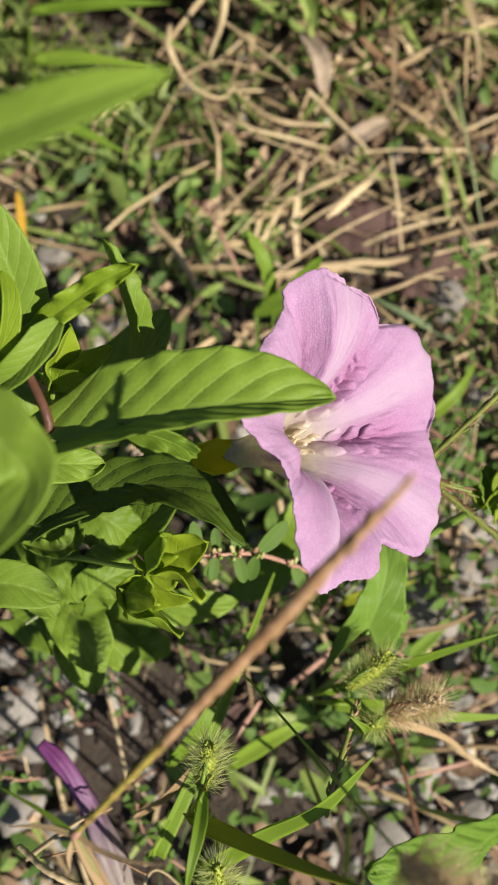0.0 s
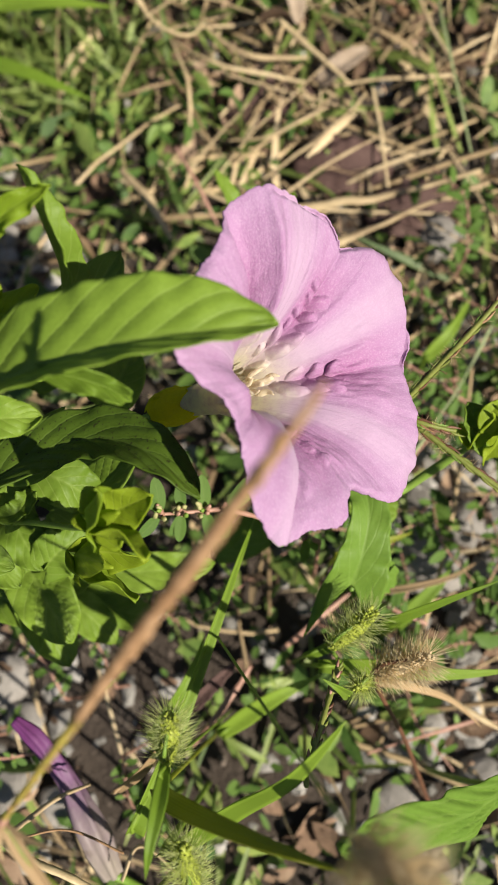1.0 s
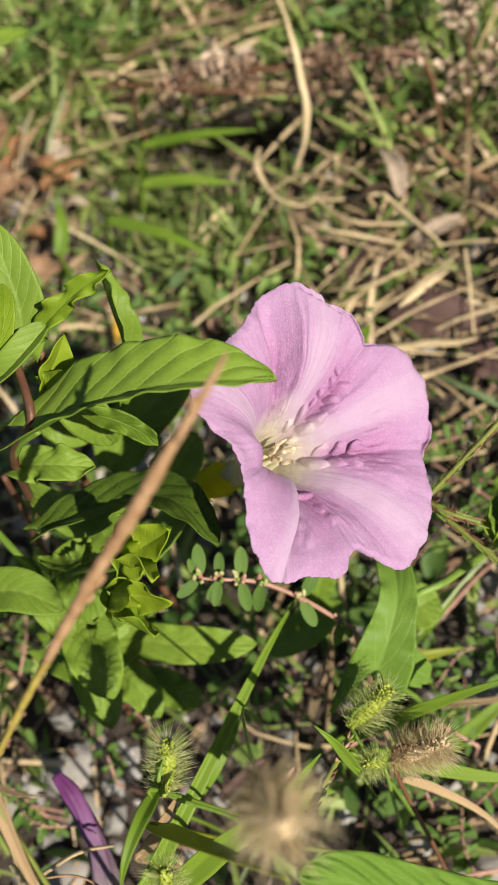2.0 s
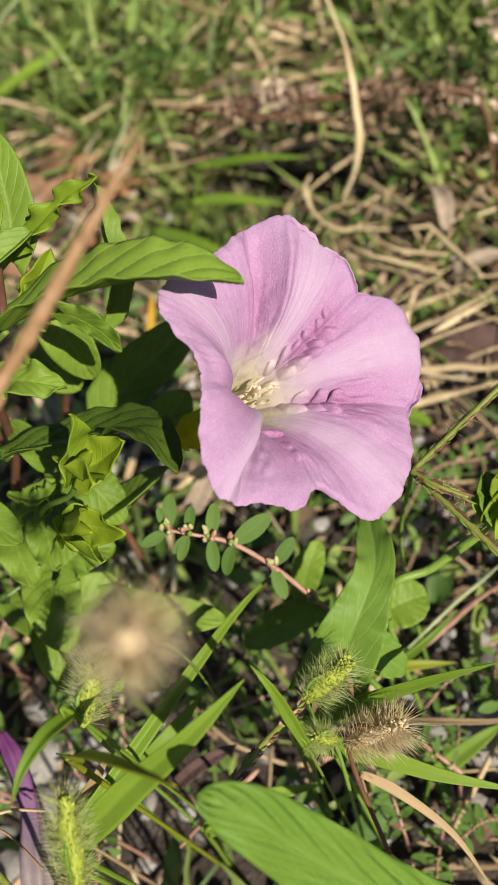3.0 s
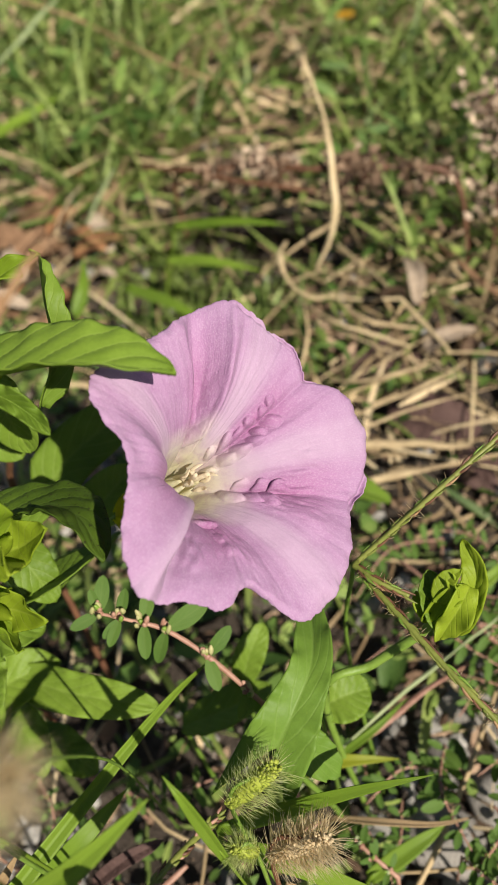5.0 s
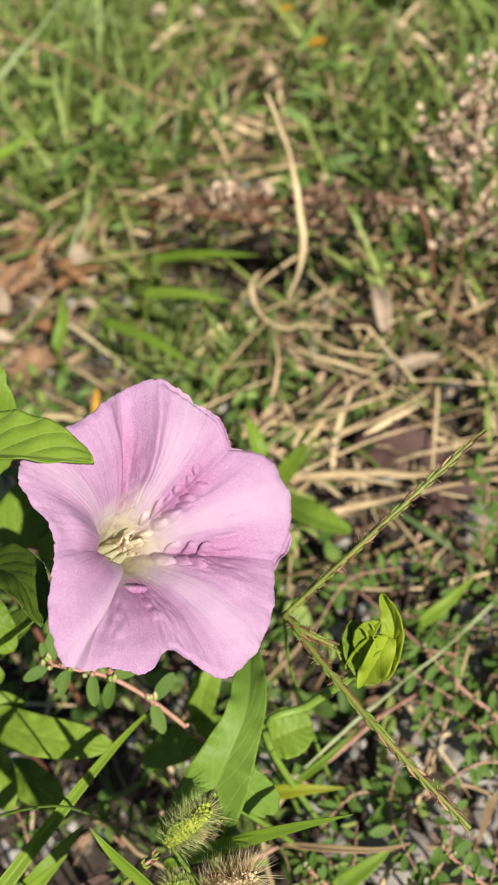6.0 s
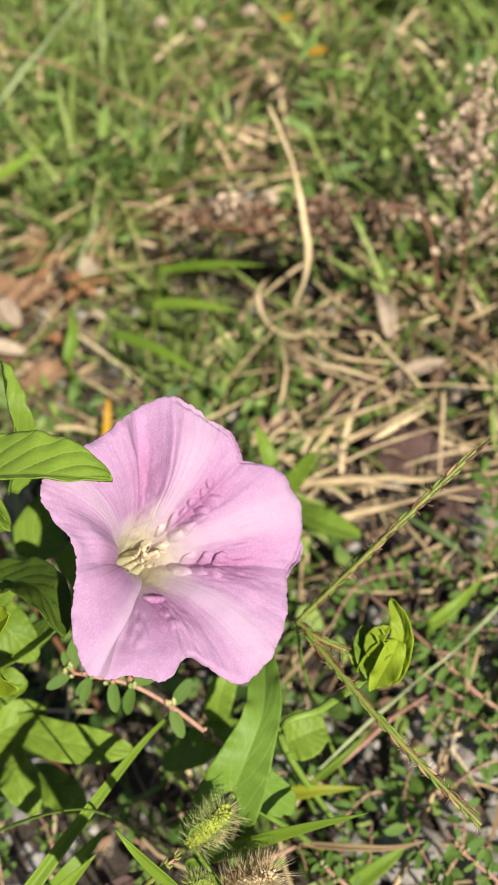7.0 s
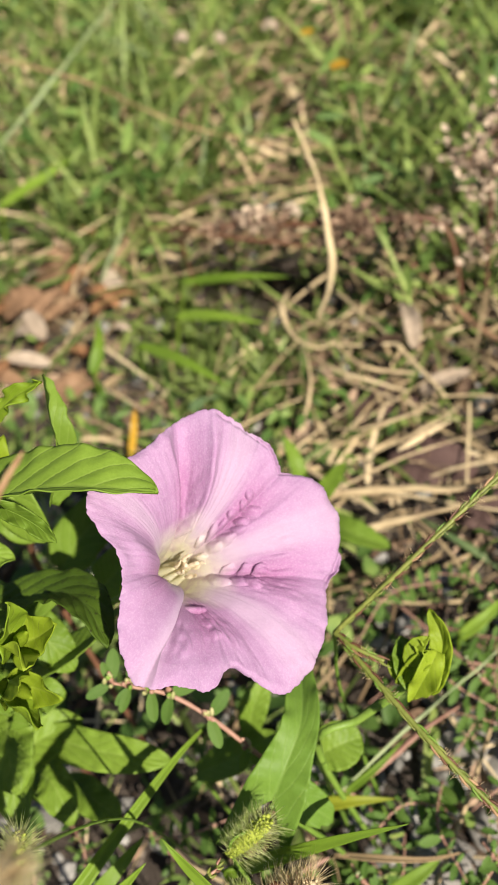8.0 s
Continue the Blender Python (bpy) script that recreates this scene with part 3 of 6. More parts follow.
def stone_share(x, y):
    return min(1.0, 0.12 + 0.9 * near(x, y, 0.105, 0.075, 0.04) + 0.8 * near(x, y, 0.095, 0.045, 0.04) + near(x, y, -0.09, 0.15, 0.035) + near(x, y, -0.07, 0.0, 0.03) + near(x, y, 0.09, 0.1, 0.04) + near(x, y, 0.078, 0.065, 0.04) + near(x, y, 0.07, -0.01, 0.03))


def far_share(x, y):
    return green_share(x, y) * min(1.0, max(0.0, (y - 0.24) / 0.14))


def even_share(x, y):
    return 0.6


def low_share(x, y):
    return green_share(x, y) * (1.0 if y < 0.25 else 0.22)


flakes("low_leaves", spots(8200, low_share, 11), (0.0016, 0.0056), COVER_LEAF, 21, (0.001, 0.018), "low mat of tiny green weed leaves on soil", tilt=0.8, slim=(0.25, 0.6), category="ground cover")
flakes("broad_low_leaves", spots(700, low_share, 12), (0.005, 0.011), COVER_LEAF, 22, (0.004, 0.022), "small broad green weed leaves close to soil", tilt=0.8, slim=(0.3, 0.6), category="ground cover")
strips("green_grass", spots(3200, green_share, 13), (0.02, 0.07), (0.0013, 0.0042), (0, 40), COVER_BLADE, 23, label="short green grass blades among the litter")
strips("far_green_grass", clumped(5200, 240, far_share, 18), (0.03, 0.10), (0.0018, 0.0052), (8, 72), COVER_BLADE, 28, label="longer green grass blades behind the flower", herd=0.2)
flakes("far_leaves", spots(800, far_share, 43), (0.004, 0.013), COVER_LEAF, 44, (0.008, 0.06), "slim green weed leaves among the grass behind the flower", tilt=0.9, slim=(0.14, 0.32), category="ground cover")
def tuft_spots(n, hearts, seed):
    rng = random.Random(seed)
    out = []
    for i in range(n):
        cx, cy, wx, wy = hearts[i % len(hearts)]
        x, y = rng.gauss(cx, wx), rng.gauss(cy, wy)
        out.append((x, y, ground_height(x, y)))
    return out


strips("dense_grass_tufts", tuft_spots(330, ((-0.095, 0.280, 0.022, 0.012), (-0.065, 0.262, 0.018, 0.014), (-0.125, 0.310, 0.020, 0.014)), 71), (0.022, 0.045), (0.0014, 0.0032), (5, 60), COVER_BLADE, 75, label="green grass tufts in front of a dip added for shade", steps=5)
rods("dry_straw", spots(620, dry_share, 14), (0.02, 0.10), (0.0004, 0.0012), (-4, 9), COVER_STRAW, 24, (0.003, 0.016), "loose dry straw stalks lying over the soil")
strips("dry_grass", spots(1000, dry_share, 15), (0.02, 0.08), (0.0010, 0.0034), (0, 16), COVER_STRAW, 25, label="dry bent grass blades lying over the soil", lift=(0.002, 0.012))
strips("far_dry_grass", spots(1400, far_share, 120), (0.04, 0.11), (0.0020, 0.0055), (2, 40), COVER_STRAW, 29, label="bleached standing grass behind the flower")
flakes("far_litter", spots(520, far_share, 57), (0.004, 0.010), COVER_DEAD, 58, (0.006, 0.030), "brown curled litter caught in the grass", tilt=0.9, curl=1.0, slim=(0.12, 0.35))
strips("meadow_grass", outskirts(20000, 31), (0.05, 0.13), (0.004, 0.008), (15, 65), COVER_BLADE, 32, label="green grass thinning out round the weeds", herd=0.7, steps=4, grow=True)
strips("meadow_straw", outskirts(5000, 33), (0.05, 0.12), (0.002, 0.004), (2, 35), COVER_STRAW, 34, label="bleached dry grass round the weeds", steps=4, grow=True)
flakes("meadow_leaves", outskirts(12000, 35), (0.006, 0.015), COVER_LEAF, 36, (0.004, 0.03), "low green weeds round the flower's patch", tilt=0.6, category="ground cover", grow=True)
strips("straw_crumbs", spots(3500, dry_share, 41), (0.006, 0.022), (0.0005, 0.0014), (-5, 30), COVER_STRAW, 42, label="fine broken straw crumbs over the soil", lift=(0.001, 0.012), steps=2)
flakes("leaf_litter", spots(4200, dry_share, 16), (0.0018, 0.0075), COVER_DEAD, 26, (0.001, 0.008), "brown dead leaf crumbs on the soil", tilt=0.6, curl=0.9, slim=(0.2, 0.7))
pebbles("soil_crumbs", spots(5200, even_share, 45), (0.0006, 0.0024), SOIL_CRUMB, 46, "brown crumbs of dry soil")
flakes("leaf_bits", spots(3000, even_share, 47), (0.0012, 0.0042), COVER_DEAD, 48, (0.001, 0.010), "small curled bits of dead leaf", tilt=0.8, curl=1.0, slim=(0.2, 0.6))
pebbles("gravel", spots(2600, stone_share, 17), (0.0012, 0.0055), COVER_STONE, 27, "small grey stones pressed into the soil")


# ---- the flower ----
CUP = Vector((0.0215, 0.068, 0.153))
AXIS = Vector((0.7129, -0.0599, 0.6989)).normalized()
CU = Vector((0.0428, 0.9982, 0.0419)).normalized()
CV = AXIS.cross(CU)

# outline of the corolla's rim: angle, radius and height in millimetres
RIM = [(5, 30.2, 0.5), (18, 30.8, 0.8), (25, 31.4, 1.0), (34, 30.2, -1.2), (38, 29.2, -1.5), (43, 28.0, -0.8), (48, 27.2, 0.1), (58, 25.6, -0.2), (78, 27.0, -0.3), (97, 28.4, -0.2), (106, 25.8, 0.8), (118, 21.6, 1.8), (131, 21.0, 2.2), (145, 24.0, 0.6),
       (160, 28.2, -1.6), (172, 30.2, -2.2), (186, 27.0, 0.3), (199, 26.8, 1.2), (211, 22.6, 1.4), (222, 25.8, 0.0), (233, 31.3, -0.9), (252, 30.9, 0.0), (266, 29.4, 0.4), (281, 29.0, 0.2), (288, 30.4, 0.0), (292, 32.2, -0.8),
       (301, 34.0, -0.4), (309, 34.2, 0.2), (319, 33.0, 0.6), (331, 32.2, 1.0), (342, 27.6, 1.8), (354, 29.7, 0.9)]
CREASES = ((342, 2.3), (287, 2.0), (211, 1.2), (131, 1.6), (38, 1.0))
# swelling and sinking of the panels between tube and rim: angle, millimetres
SWELL = [(0, 1.2), (12, 2.0), (20, 3.0), (24.5, 4.4), (26.2, 2.2), (33, -1.6), (40, -2.8), (46, 0.6), (74, 0.8), (92, 1.4), (112, 0.6), (126, -2.0), (133, -2.2), (146, 2.2), (168, 7.4), (172, 7.6), (177, -1.6), (196, -1.2), (209, -3.0), (214, -2.4),
         (232, 1.4), (248, 2.0), (270, 0.9), (283, -1.8), (288, -2.6), (293, -1.0), (304, 1.2), (313, 1.6), (330, 1.2), (338, -2.2), (342, -3.2), (346, -2.0)]
BANDS = (8, 313, 248, 172, 88)


def turn_gap(a, b):
    return (a - b + 180) % 360 - 180


def swell_at(phi):
    phi %= 360
    for (a, x), (b, y) in zip(SWELL, SWELL[1:] + [(360, SWELL[0][1])]):
        if a <= phi <= b:
            w = (phi - a) / (b - a)
            w = 0.8 * w + 0.2 * w * w * (3 - 2 * w)
            return x + (y - x) * w
    return 0.0


def rim_at(phi):
    phi %= 360
    k = len(RIM)
    for i in range(k):
        a, b = RIM[i], RIM[(i + 1) % k]
        span = (b[0] - a[0]) % 360
        d = (phi - a[0]) % 360
        if d <= span:
            w = d / span
            p, q = RIM[i - 1], RIM[(i + 2) % k]
            def cr(n):
                return 0.5 * ((2 * a[n]) + (b[n] - p[n]) * w + (2 * p[n] - 5 * a[n] + 4 * b[n] - q[n]) * w * w + (3 * a[n] - p[n] - 3 * b[n] + q[n]) * w ** 3)
            return cr(1), cr(2)
    return 30.0, 0.0


def plait_lobes():
    """Rounded folds of skin beside the pleats: angle of the pleat, radius, offset, slant, half length, half width, height (millimetres)."""
    rng = random.Random(61)
    out = []
    for a, first, rows, step, slant, long, wide, tall, off in ((342, 6.2, 6, 2.1, 0.95, 1.9, 1.0, 1.9, 1.45), (287, 8.4, 3, 2.8, 1.45, 2.0, 1.15, 1.7, 1.5), (38, 6.4, 3, 2.5, 0.5, 1.5, 0.95, 1.1, 0.7), (213, 13.0, 2, 2.6, 1.2, 1.3, 0.8, 0.7, 0.7)):
        for k in range(rows):
            for side in (-1, 1):
                if a in (38, 213) and side > 0:
                    continue
                fade = 0.62 + 0.38 * math.sin(math.pi * (k + 0.8) / (rows + 0.6))
                fade *= 0.82 if a == 342 and side > 0 else 1.0
                out.append((a, first + step * (k + (0.45 if side > 0 else 0.0)) + rng.uniform(-0.5, 0.5), side * off * rng.uniform(0.7, 1.4), side * slant * rng.uniform(0.6, 1.25),
                            long * fade * rng.uniform(0.65, 1.3), wide * rng.uniform(0.75, 1.3), tall * fade * rng.uniform(0.6, 1.3)))
    return out


LOBES = plait_lobes()


def lobe_height(phi, r):
    best = 0.0
    for a, r0, d0, slant, long, wide, tall in LOBES:
        gap = turn_gap(phi, a)
        if abs(gap) > 45 or abs(r - r0) > 3.2:
            continue
        x, y = r - r0, radians(gap) * r - d0
        u = x * math.cos(slant) + y * math.sin(slant)
        v = y * math.cos(slant) - x * math.sin(slant)
        v += 0.06 * u * u / long + 0.35 * noise.noise(Vector((r * 0.7, y * 0.7, a)))
        g = (u / long) ** 2 + (v / (wide * (1.6 if v < 0 else 0.5))) ** 2
        if g < 1:
            best = max(best, tall * (1 - g) ** 0.75)
    return best


def corolla_point(phi, s):
    """A point of the funnel: phi in degrees round the axis, s from the tube's foot (0) to the rim (1)."""
    big, top = rim_at(phi)
    big += 0.45 * noise.noise(Vector((phi * 0.22, 3.0, 0))) + 0.3 * noise.noise(Vector((phi * 0.8, 8.0, 0)))
    if s < 0.30:
        w = s / 0.30
        r, h = 1.8 + 1.7 * w ** 1.4, -43 + 18.0 * w
    else:
        q = (s - 0.30) / 0.70
        r = 3.5 + (big - 3.5) * (0.10 * q + 0.90 * q ** 1.5)
        h = -25.0 + (top + 25.0) * (1 - (1 - q) ** 2.0)
        # panels tilted against each other, with sharp pleats towards the notches
        h += swell_at(phi + 2.5 * noise.noise(Vector((q * 4, phi * 0.02, 2.0)))) * min(1.0, (q * (5.0 if 100 < phi < 174 else 2.3)) ** 0.9) * (1 - 0.70 * q ** 3)
        for a, deep in CREASES:
            d = radians(turn_gap(phi, a)) * r
            h -= 0.9 * deep * min(1.0, q * 2.2) * (1 - 0.6 * q) * math.exp(-abs(d / 1.3) ** 1.2)
        raised = lobe_height(phi, r)
        # one turned-over flap at the foot of the lowest pleat
        d, e = radians(turn_gap(phi, 206)) * r, r - 9.6
        g = (d / 2.4) ** 2 + (e / (1.1 if e > 0 else 0.75)) ** 2
        if abs(turn_gap(phi, 206)) < 60 and g < 1:
            h += 2.3 * (1 - g ** 0.8) ** 0.8
        h += 0.35 * q * noise.noise(Vector((phi * 0.06, q * 5, 5.0))) * 2 + 0.32 * noise.noise(Vector((r * math.cos(radians(phi)) * 0.22, r * math.sin(radians(phi)) * 0.22, 1.0))) + 0.04 * q * noise.noise(Vector((phi * 0.7, q * 7, 3.0))) + 0.07 * q * noise.noise(Vector((phi * 1.5, q * 24, 6.0))) + 0.9 * noise.noise(Vector((phi * 0.30, q * 11, 12.0))) * sum(math.exp(-(turn_gap(phi, a) / w) ** 2 - ((q - m) / 0.17) ** 2) for a, w, m in ((214, 12, 0.62), (278, 12, 0.62), (300, 10, 0.6), (28, 8, 0.5), (184, 8, 0.72))) + 0.14 * q * noise.noise(Vector((phi * 0.35, q * 3.2, 8.0)))
        # rolled edge
        back = 0.0
        for a, wide, amount in ((352, 18, 4.4), (294, 12, 4.0), (218, 7, 1.2), (75, 18, 0.8)):
            back += amount * math.exp(-(turn_gap(phi, a) / wide) ** 2)
        edge = max(0.0, (q - 0.945) / 0.055)
        lip = 0.0
        for a, wide, amount in ((352, 15, 1.0), (14, 9, 0.7), (292, 8, 1.0)):
            lip = max(lip, amount * math.exp(-(turn_gap(phi, a) / wide) ** 4))
        h -= (0.25 + back * (1 - 0.8 * lip)) * edge ** 1.6
        r -= 0.35 * back * (1 - lip) * edge ** 2
        if lip > 0.02 and q > 0.945:
            e = (q - 0.945) / 0.055
            h += lip * (-1.4 * math.sin(math.pi * min(1.0, e * 1.25)) + 0.5 * max(0.0, e - 0.6))
            r += lip * (0.5 * math.sin(math.pi * min(1.0, e)) - 0.3 * e ** 3)
        h += 0.3 * (1 - 0.8 * lip) * edge * math.sin(radians(phi) * 31 + 2 * math.sin(radians(phi) * 7))
        h += 0.78 * raised
        r -= 0.55 * raised
    w = radians(phi)
    return CUP + (CU * math.cos(w) + CV * math.sin(w)) * (r / 1000) + AXIS * (h / 1000)


def build_flower():
    f = thing("bindweed_flower", "open pink funnel-shaped bindweed flower with cream throat", "flower", at=CUP - AXIS * 0.038)
    na, ns = 520, 175
    verts, uvs, band, plait_pink_shade, faces = [], [], [], [], []
    for j in range(ns + 1):
        for i in range(na):
            phi = 360 * i / na
            verts.append(corolla_point(phi, j / ns))
            uvs.append((i / na, j / ns))
            wide = 1.25 - 0.55 * j / ns
            band.append(max(1 / (1 + (abs(turn_gap(phi, b)) / ((11.0 if b in (8, 313, 248) else 7.5) * wide)) ** 5) for b in BANDS))
            q = (j / ns - 0.45) / 0.55
            # pleat mask for the petal's pink and the painted fold shade
            plait_pink_shade.append(sum((0.55 if a == 206 else 1.0) * math.exp(-(turn_gap(phi, a) / w) ** 2 - ((q - m) / 0.32) ** 2) for a, w, m in ((343, 12, 0.47), (285, 16, 0.50), (208, 20, 0.38), (40, 12, 0.44), (136, 18, 0.3))))
    for j in range(ns):
        for i in range(na):
            k = (i + 1) % na
            faces.append((j * na + i, j * na + k, (j + 1) * na + k, (j + 1) * na + i))
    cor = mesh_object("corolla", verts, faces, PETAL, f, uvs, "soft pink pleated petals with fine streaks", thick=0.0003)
    att = cor.data.attributes.new("band", "FLOAT", "POINT")
    att.data.foreach_set("value", band)
    att = cor.data.attributes.new("plait_pink_shade", "FLOAT", "POINT")
    att.data.foreach_set("value", [min(1.0, v) for v in plait_pink_shade])
    # stamens and pistil
    foot = CUP - AXIS * 0.034
    for k, (a, r, h) in enumerate(((20, 2.8, -11.0), (92, 2.2, -11.6), (164, 2.2, -10.8), (236, 2.9, -10.4), (308, 3.4, -9.8))):
        w = radians(a)
        tip = CUP + (CU * math.cos(w) + CV * math.sin(w)) * r / 1000 + AXIS * h / 1000
        low = tip - AXIS * 0.0046 - (CU * math.cos(w) + CV * math.sin(w)) * 0.0012
        fil = tube("filament", [foot, (foot + low) / 2 + (CU * math.cos(w) + CV * math.sin(w)) * 0.0012, low], [0.0012, 0.0013, 0.0010, 0.0003], FILAMENT, f, 14, 8, label="pale yellow filament")
        bend = (CU * math.sin(w) - CV * math.cos(w)) * 0.0003
        tube("anther", [low, low.lerp(tip, 0.3) + bend, low.lerp(tip, 0.65) - bend, tip + bend * 1.6], [0.0003, 0.0006, 0.00075, 0.0006, 0.0004, 0.00012], ANTHER, fil, 16, 8, rugged=0.15, seed=k, sway=0.0007, flat=0.5, label="cream anther")
    pis = tube("pistil", [foot, CUP - AXIS * 0.015], [0.0004, 0.0004], ANTHER, f, 8, 6)
    for a, g in ((-0.0012, 0.9), (0.0012, -0.9)):
        end = CUP - AXIS * 0.0098 + CV * a + CU * g * 0.001
        tube("stigma", [CUP - AXIS * 0.015, end], [0.0003, 0.00055, 0.0004], ANTHER, pis, 8, 8, rugged=0.2)
    # yellow-green bracts round the tube
    base = CUP - AXIS * 0.0455
    for a, wide in ((250, 0.0068), (70, 0.0068), (160, 0.0062), (340, 0.0062)):
        w = radians(a)
        out = CU * math.cos(w) + CV * math.sin(w)
        leaf("bract", [base + out * 0.0010, base + AXIS * 0.005 + out * 0.0036, base + AXIS * 0.0105 + out * 0.0038, base + AXIS * 0.0160 + out * 0.0030], wide, -out, CALYX, f, "yellow-green cupped bract", shape=bract, fold=4, cup=0.75, wave=0.0006, waves=1.5, seed=a, n=16, m=6)
    tube("pedicel", [(-0.0167, 0.0690, 0.1180), (-0.0097, 0.0693, 0.1240), base + AXIS * 0.001], [0.0009, 0.0011, 0.0016], STEM_GREEN, f, 16, 8)
    return f


build_flower()


# ---- the bindweed plant beside it ----
SUNNY = (0.35, -0.15, 0.9)


def bracted_bud(parent, foot, way, size, seed, turn=0.0):
    """A bud in its crumpled bracts."""
    rng = random.Random(seed)
    foot, way = Vector(foot), Vector(way).normalized()
    a = way.orthogonal().normalized()
    b = way.cross(a)
    bud = tube("bud", [foot, foot + way * size * 0.35, foot + way * size * 0.75], [size * 0.06, size * 0.12, size * 0.10, size * 0.02], LEAF_YOUNG, parent, 14, 10)
    for k in range(3):
        w = turn + k * 2.094 + rng.uniform(-0.3, 0.3)
        out = a * math.cos(w) + b * math.sin(w)
        l = size * rng.uniform(0.95, 1.25)
        leaf("bud_bract", [foot + out * size * 0.05, foot + way * l * 0.25 + out * size * 0.27, foot + way * l * 0.60 + out * size * 0.36, foot + way * l + out * size * rng.uniform(0.35, 0.75)], size * rng.uniform(0.42, 0.54), -out + way * 0.6, LEAF_BUD if k == 1 else LEAF_YOUNG, bud, shape=heart, fold=24, lobe=size * 0.14, wave=size * 0.05, n=30, m=9, seed=seed * 7 + k, waves=1.5, roll=rng.uniform(-40, 40))


def build_bindweed():
    p = thing("bindweed_plant", "climbing bindweed with arrow-shaped bright green leaves and leafy buds", "climbing plant", at=(-0.045, 0.04, 0.0))
    # stems
    tube("stem", [(-0.052, 0.045, 0.0), (-0.0633, 0.0591, 0.0850), (-0.0534, 0.0636, 0.1200), (-0.0403, 0.0602, 0.1550), (-0.0307, 0.0619, 0.1680), (-0.0375, 0.0754, 0.1700)], [0.0011, 0.0011, 0.001, 0.0009, 0.0008], STEM_RED, p, 40, 8)
    tube("stem", [(-0.040, 0.062, 0.0), (-0.0562, 0.0841, 0.0900), (-0.0511, 0.0856, 0.1150), (-0.0445, 0.0827, 0.1350), (-0.0363, 0.0760, 0.1500), (-0.0355, 0.0800, 0.1650)], [0.001, 0.001, 0.0009, 0.0007], STEM_RED, p, 36, 8)
    tube("stem", [(-0.060, 0.03, 0.0), (-0.0747, 0.0690, 0.0700), (-0.0678, 0.0706, 0.1000), (-0.0642, 0.0718, 0.1200)], [0.001, 0.001, 0.0008], STEM_RED, p, 24, 8)
    tube("petiole", [(-0.0403, 0.0602, 0.1550), (-0.0344, 0.0593, 0.1630), (-0.0284, 0.0594, 0.1680)], [0.0007, 0.0006], STEM_GREEN, p, 14, 6)
    tube("petiole", [(-0.0534, 0.0636, 0.1200), (-0.0450, 0.0540, 0.1310), (-0.0385, 0.0510, 0.1385)], [0.0006, 0.0006], STEM_GREEN, p, 14, 6)
    tube("petiole", [(-0.0633, 0.0591, 0.0850), (-0.0467, 0.0489, 0.1000), (-0.0384, 0.0479, 0.1200), (-0.0213, 0.0437, 0.1380), (-0.0155, 0.0427, 0.1480)], [0.0007, 0.0006], STEM_GREEN, p, 18, 6)
    # the large leaf that reaches over the flower
    leaf("leaf", [(-0.0282, 0.0592, 0.1687), (-0.0186, 0.0609, 0.1735), (-0.0092, 0.0623, 0.1765), (-0.0002, 0.0636, 0.1780), (0.0086, 0.0648, 0.1775), (0.0171, 0.0664, 0.1755)], 0.0110, (0.0, 0.12, 1), LEAF, p, "long arrow-shaped leaf with pressed-in veins", fold=8, fold_near=42, near_width=0.58, lobe=0.010, wave=0.0003, quilt=0.0005, n=80, m=14, seed=3)
    # spotted leaf below it, shade painted into its darker green
    leaf("leaf", [(-0.0385, 0.0510, 0.1385), (-0.0292, 0.0583, 0.1355), (-0.0175, 0.0602, 0.1389), (-0.0062, 0.0556, 0.1446), (0.0026, 0.0475, 0.1452)], 0.0068, (-0.45, 0.10, 0.85), LEAF_SPOT_SHADE, p, "leaf with small dark insect spots", fold=18, lobe=0.004, wave=0.0004, quilt=0.0005, n=60, m=12, seed=5, roll=-70)
    # curled leaves at the shoot
    leaf("leaf", [(-0.0229, 0.0765, 0.1500), (-0.0204, 0.0838, 0.1580), (-0.0211, 0.0885, 0.1670), (-0.0243, 0.0962, 0.1722)], 0.0046, (0.9, -0.2, 0.35), LEAF, p, fold=52, wave=0.0003, quilt=0.0004, seed=7, roll=25)
    leaf("leaf", [(-0.0366, 0.0791, 0.1680), (-0.0284, 0.0823, 0.1740), (-0.0221, 0.0847, 0.1780), (-0.0156, 0.0868, 0.1805)], 0.0025, (0.1, -0.5, 0.9), LEAF_BUD, p, "wavy young leaf", fold=24, wave=0.0015, quilt=0.0003, seed=8, waves=3.0)
    leaf("leaf", [(-0.0382, 0.0794, 0.1660), (-0.0382, 0.0852, 0.1720), (-0.0398, 0.0905, 0.1780), (-0.0428, 0.0973, 0.1840)], 0.0054, (0.5, -0.5, 0.8), LEAF, p, fold=18, lobe=0.003, quilt=0.0005, seed=9)
    leaf("leaf", [(-0.0295, 0.0791, 0.1740), (-0.0334, 0.0732, 0.1730), (-0.0374, 0.0698, 0.1710), (-0.0429, 0.0676, 0.1680)], 0.0036, (0.2, -0.1, 1), LEAF, p, fold=42, quilt=0.0003, seed=10)
    leaf("leaf", [(-0.0409, 0.0721, 0.1700), (-0.0384, 0.0767, 0.1740), (-0.0377, 0.0815, 0.1770), (-0.0392, 0.0862, 0.1780)], 0.0025, (0.6, -0.3, 0.6), LEAF_BUD, p, fold=45, seed=12)
    bracted_bud(p, (-0.0333, 0.0722, 0.1600), Vector((-0.0230, 0.0790, 0.1680)) - Vector((-0.0333, 0.0722, 0.1600)), 0.0115, 31)
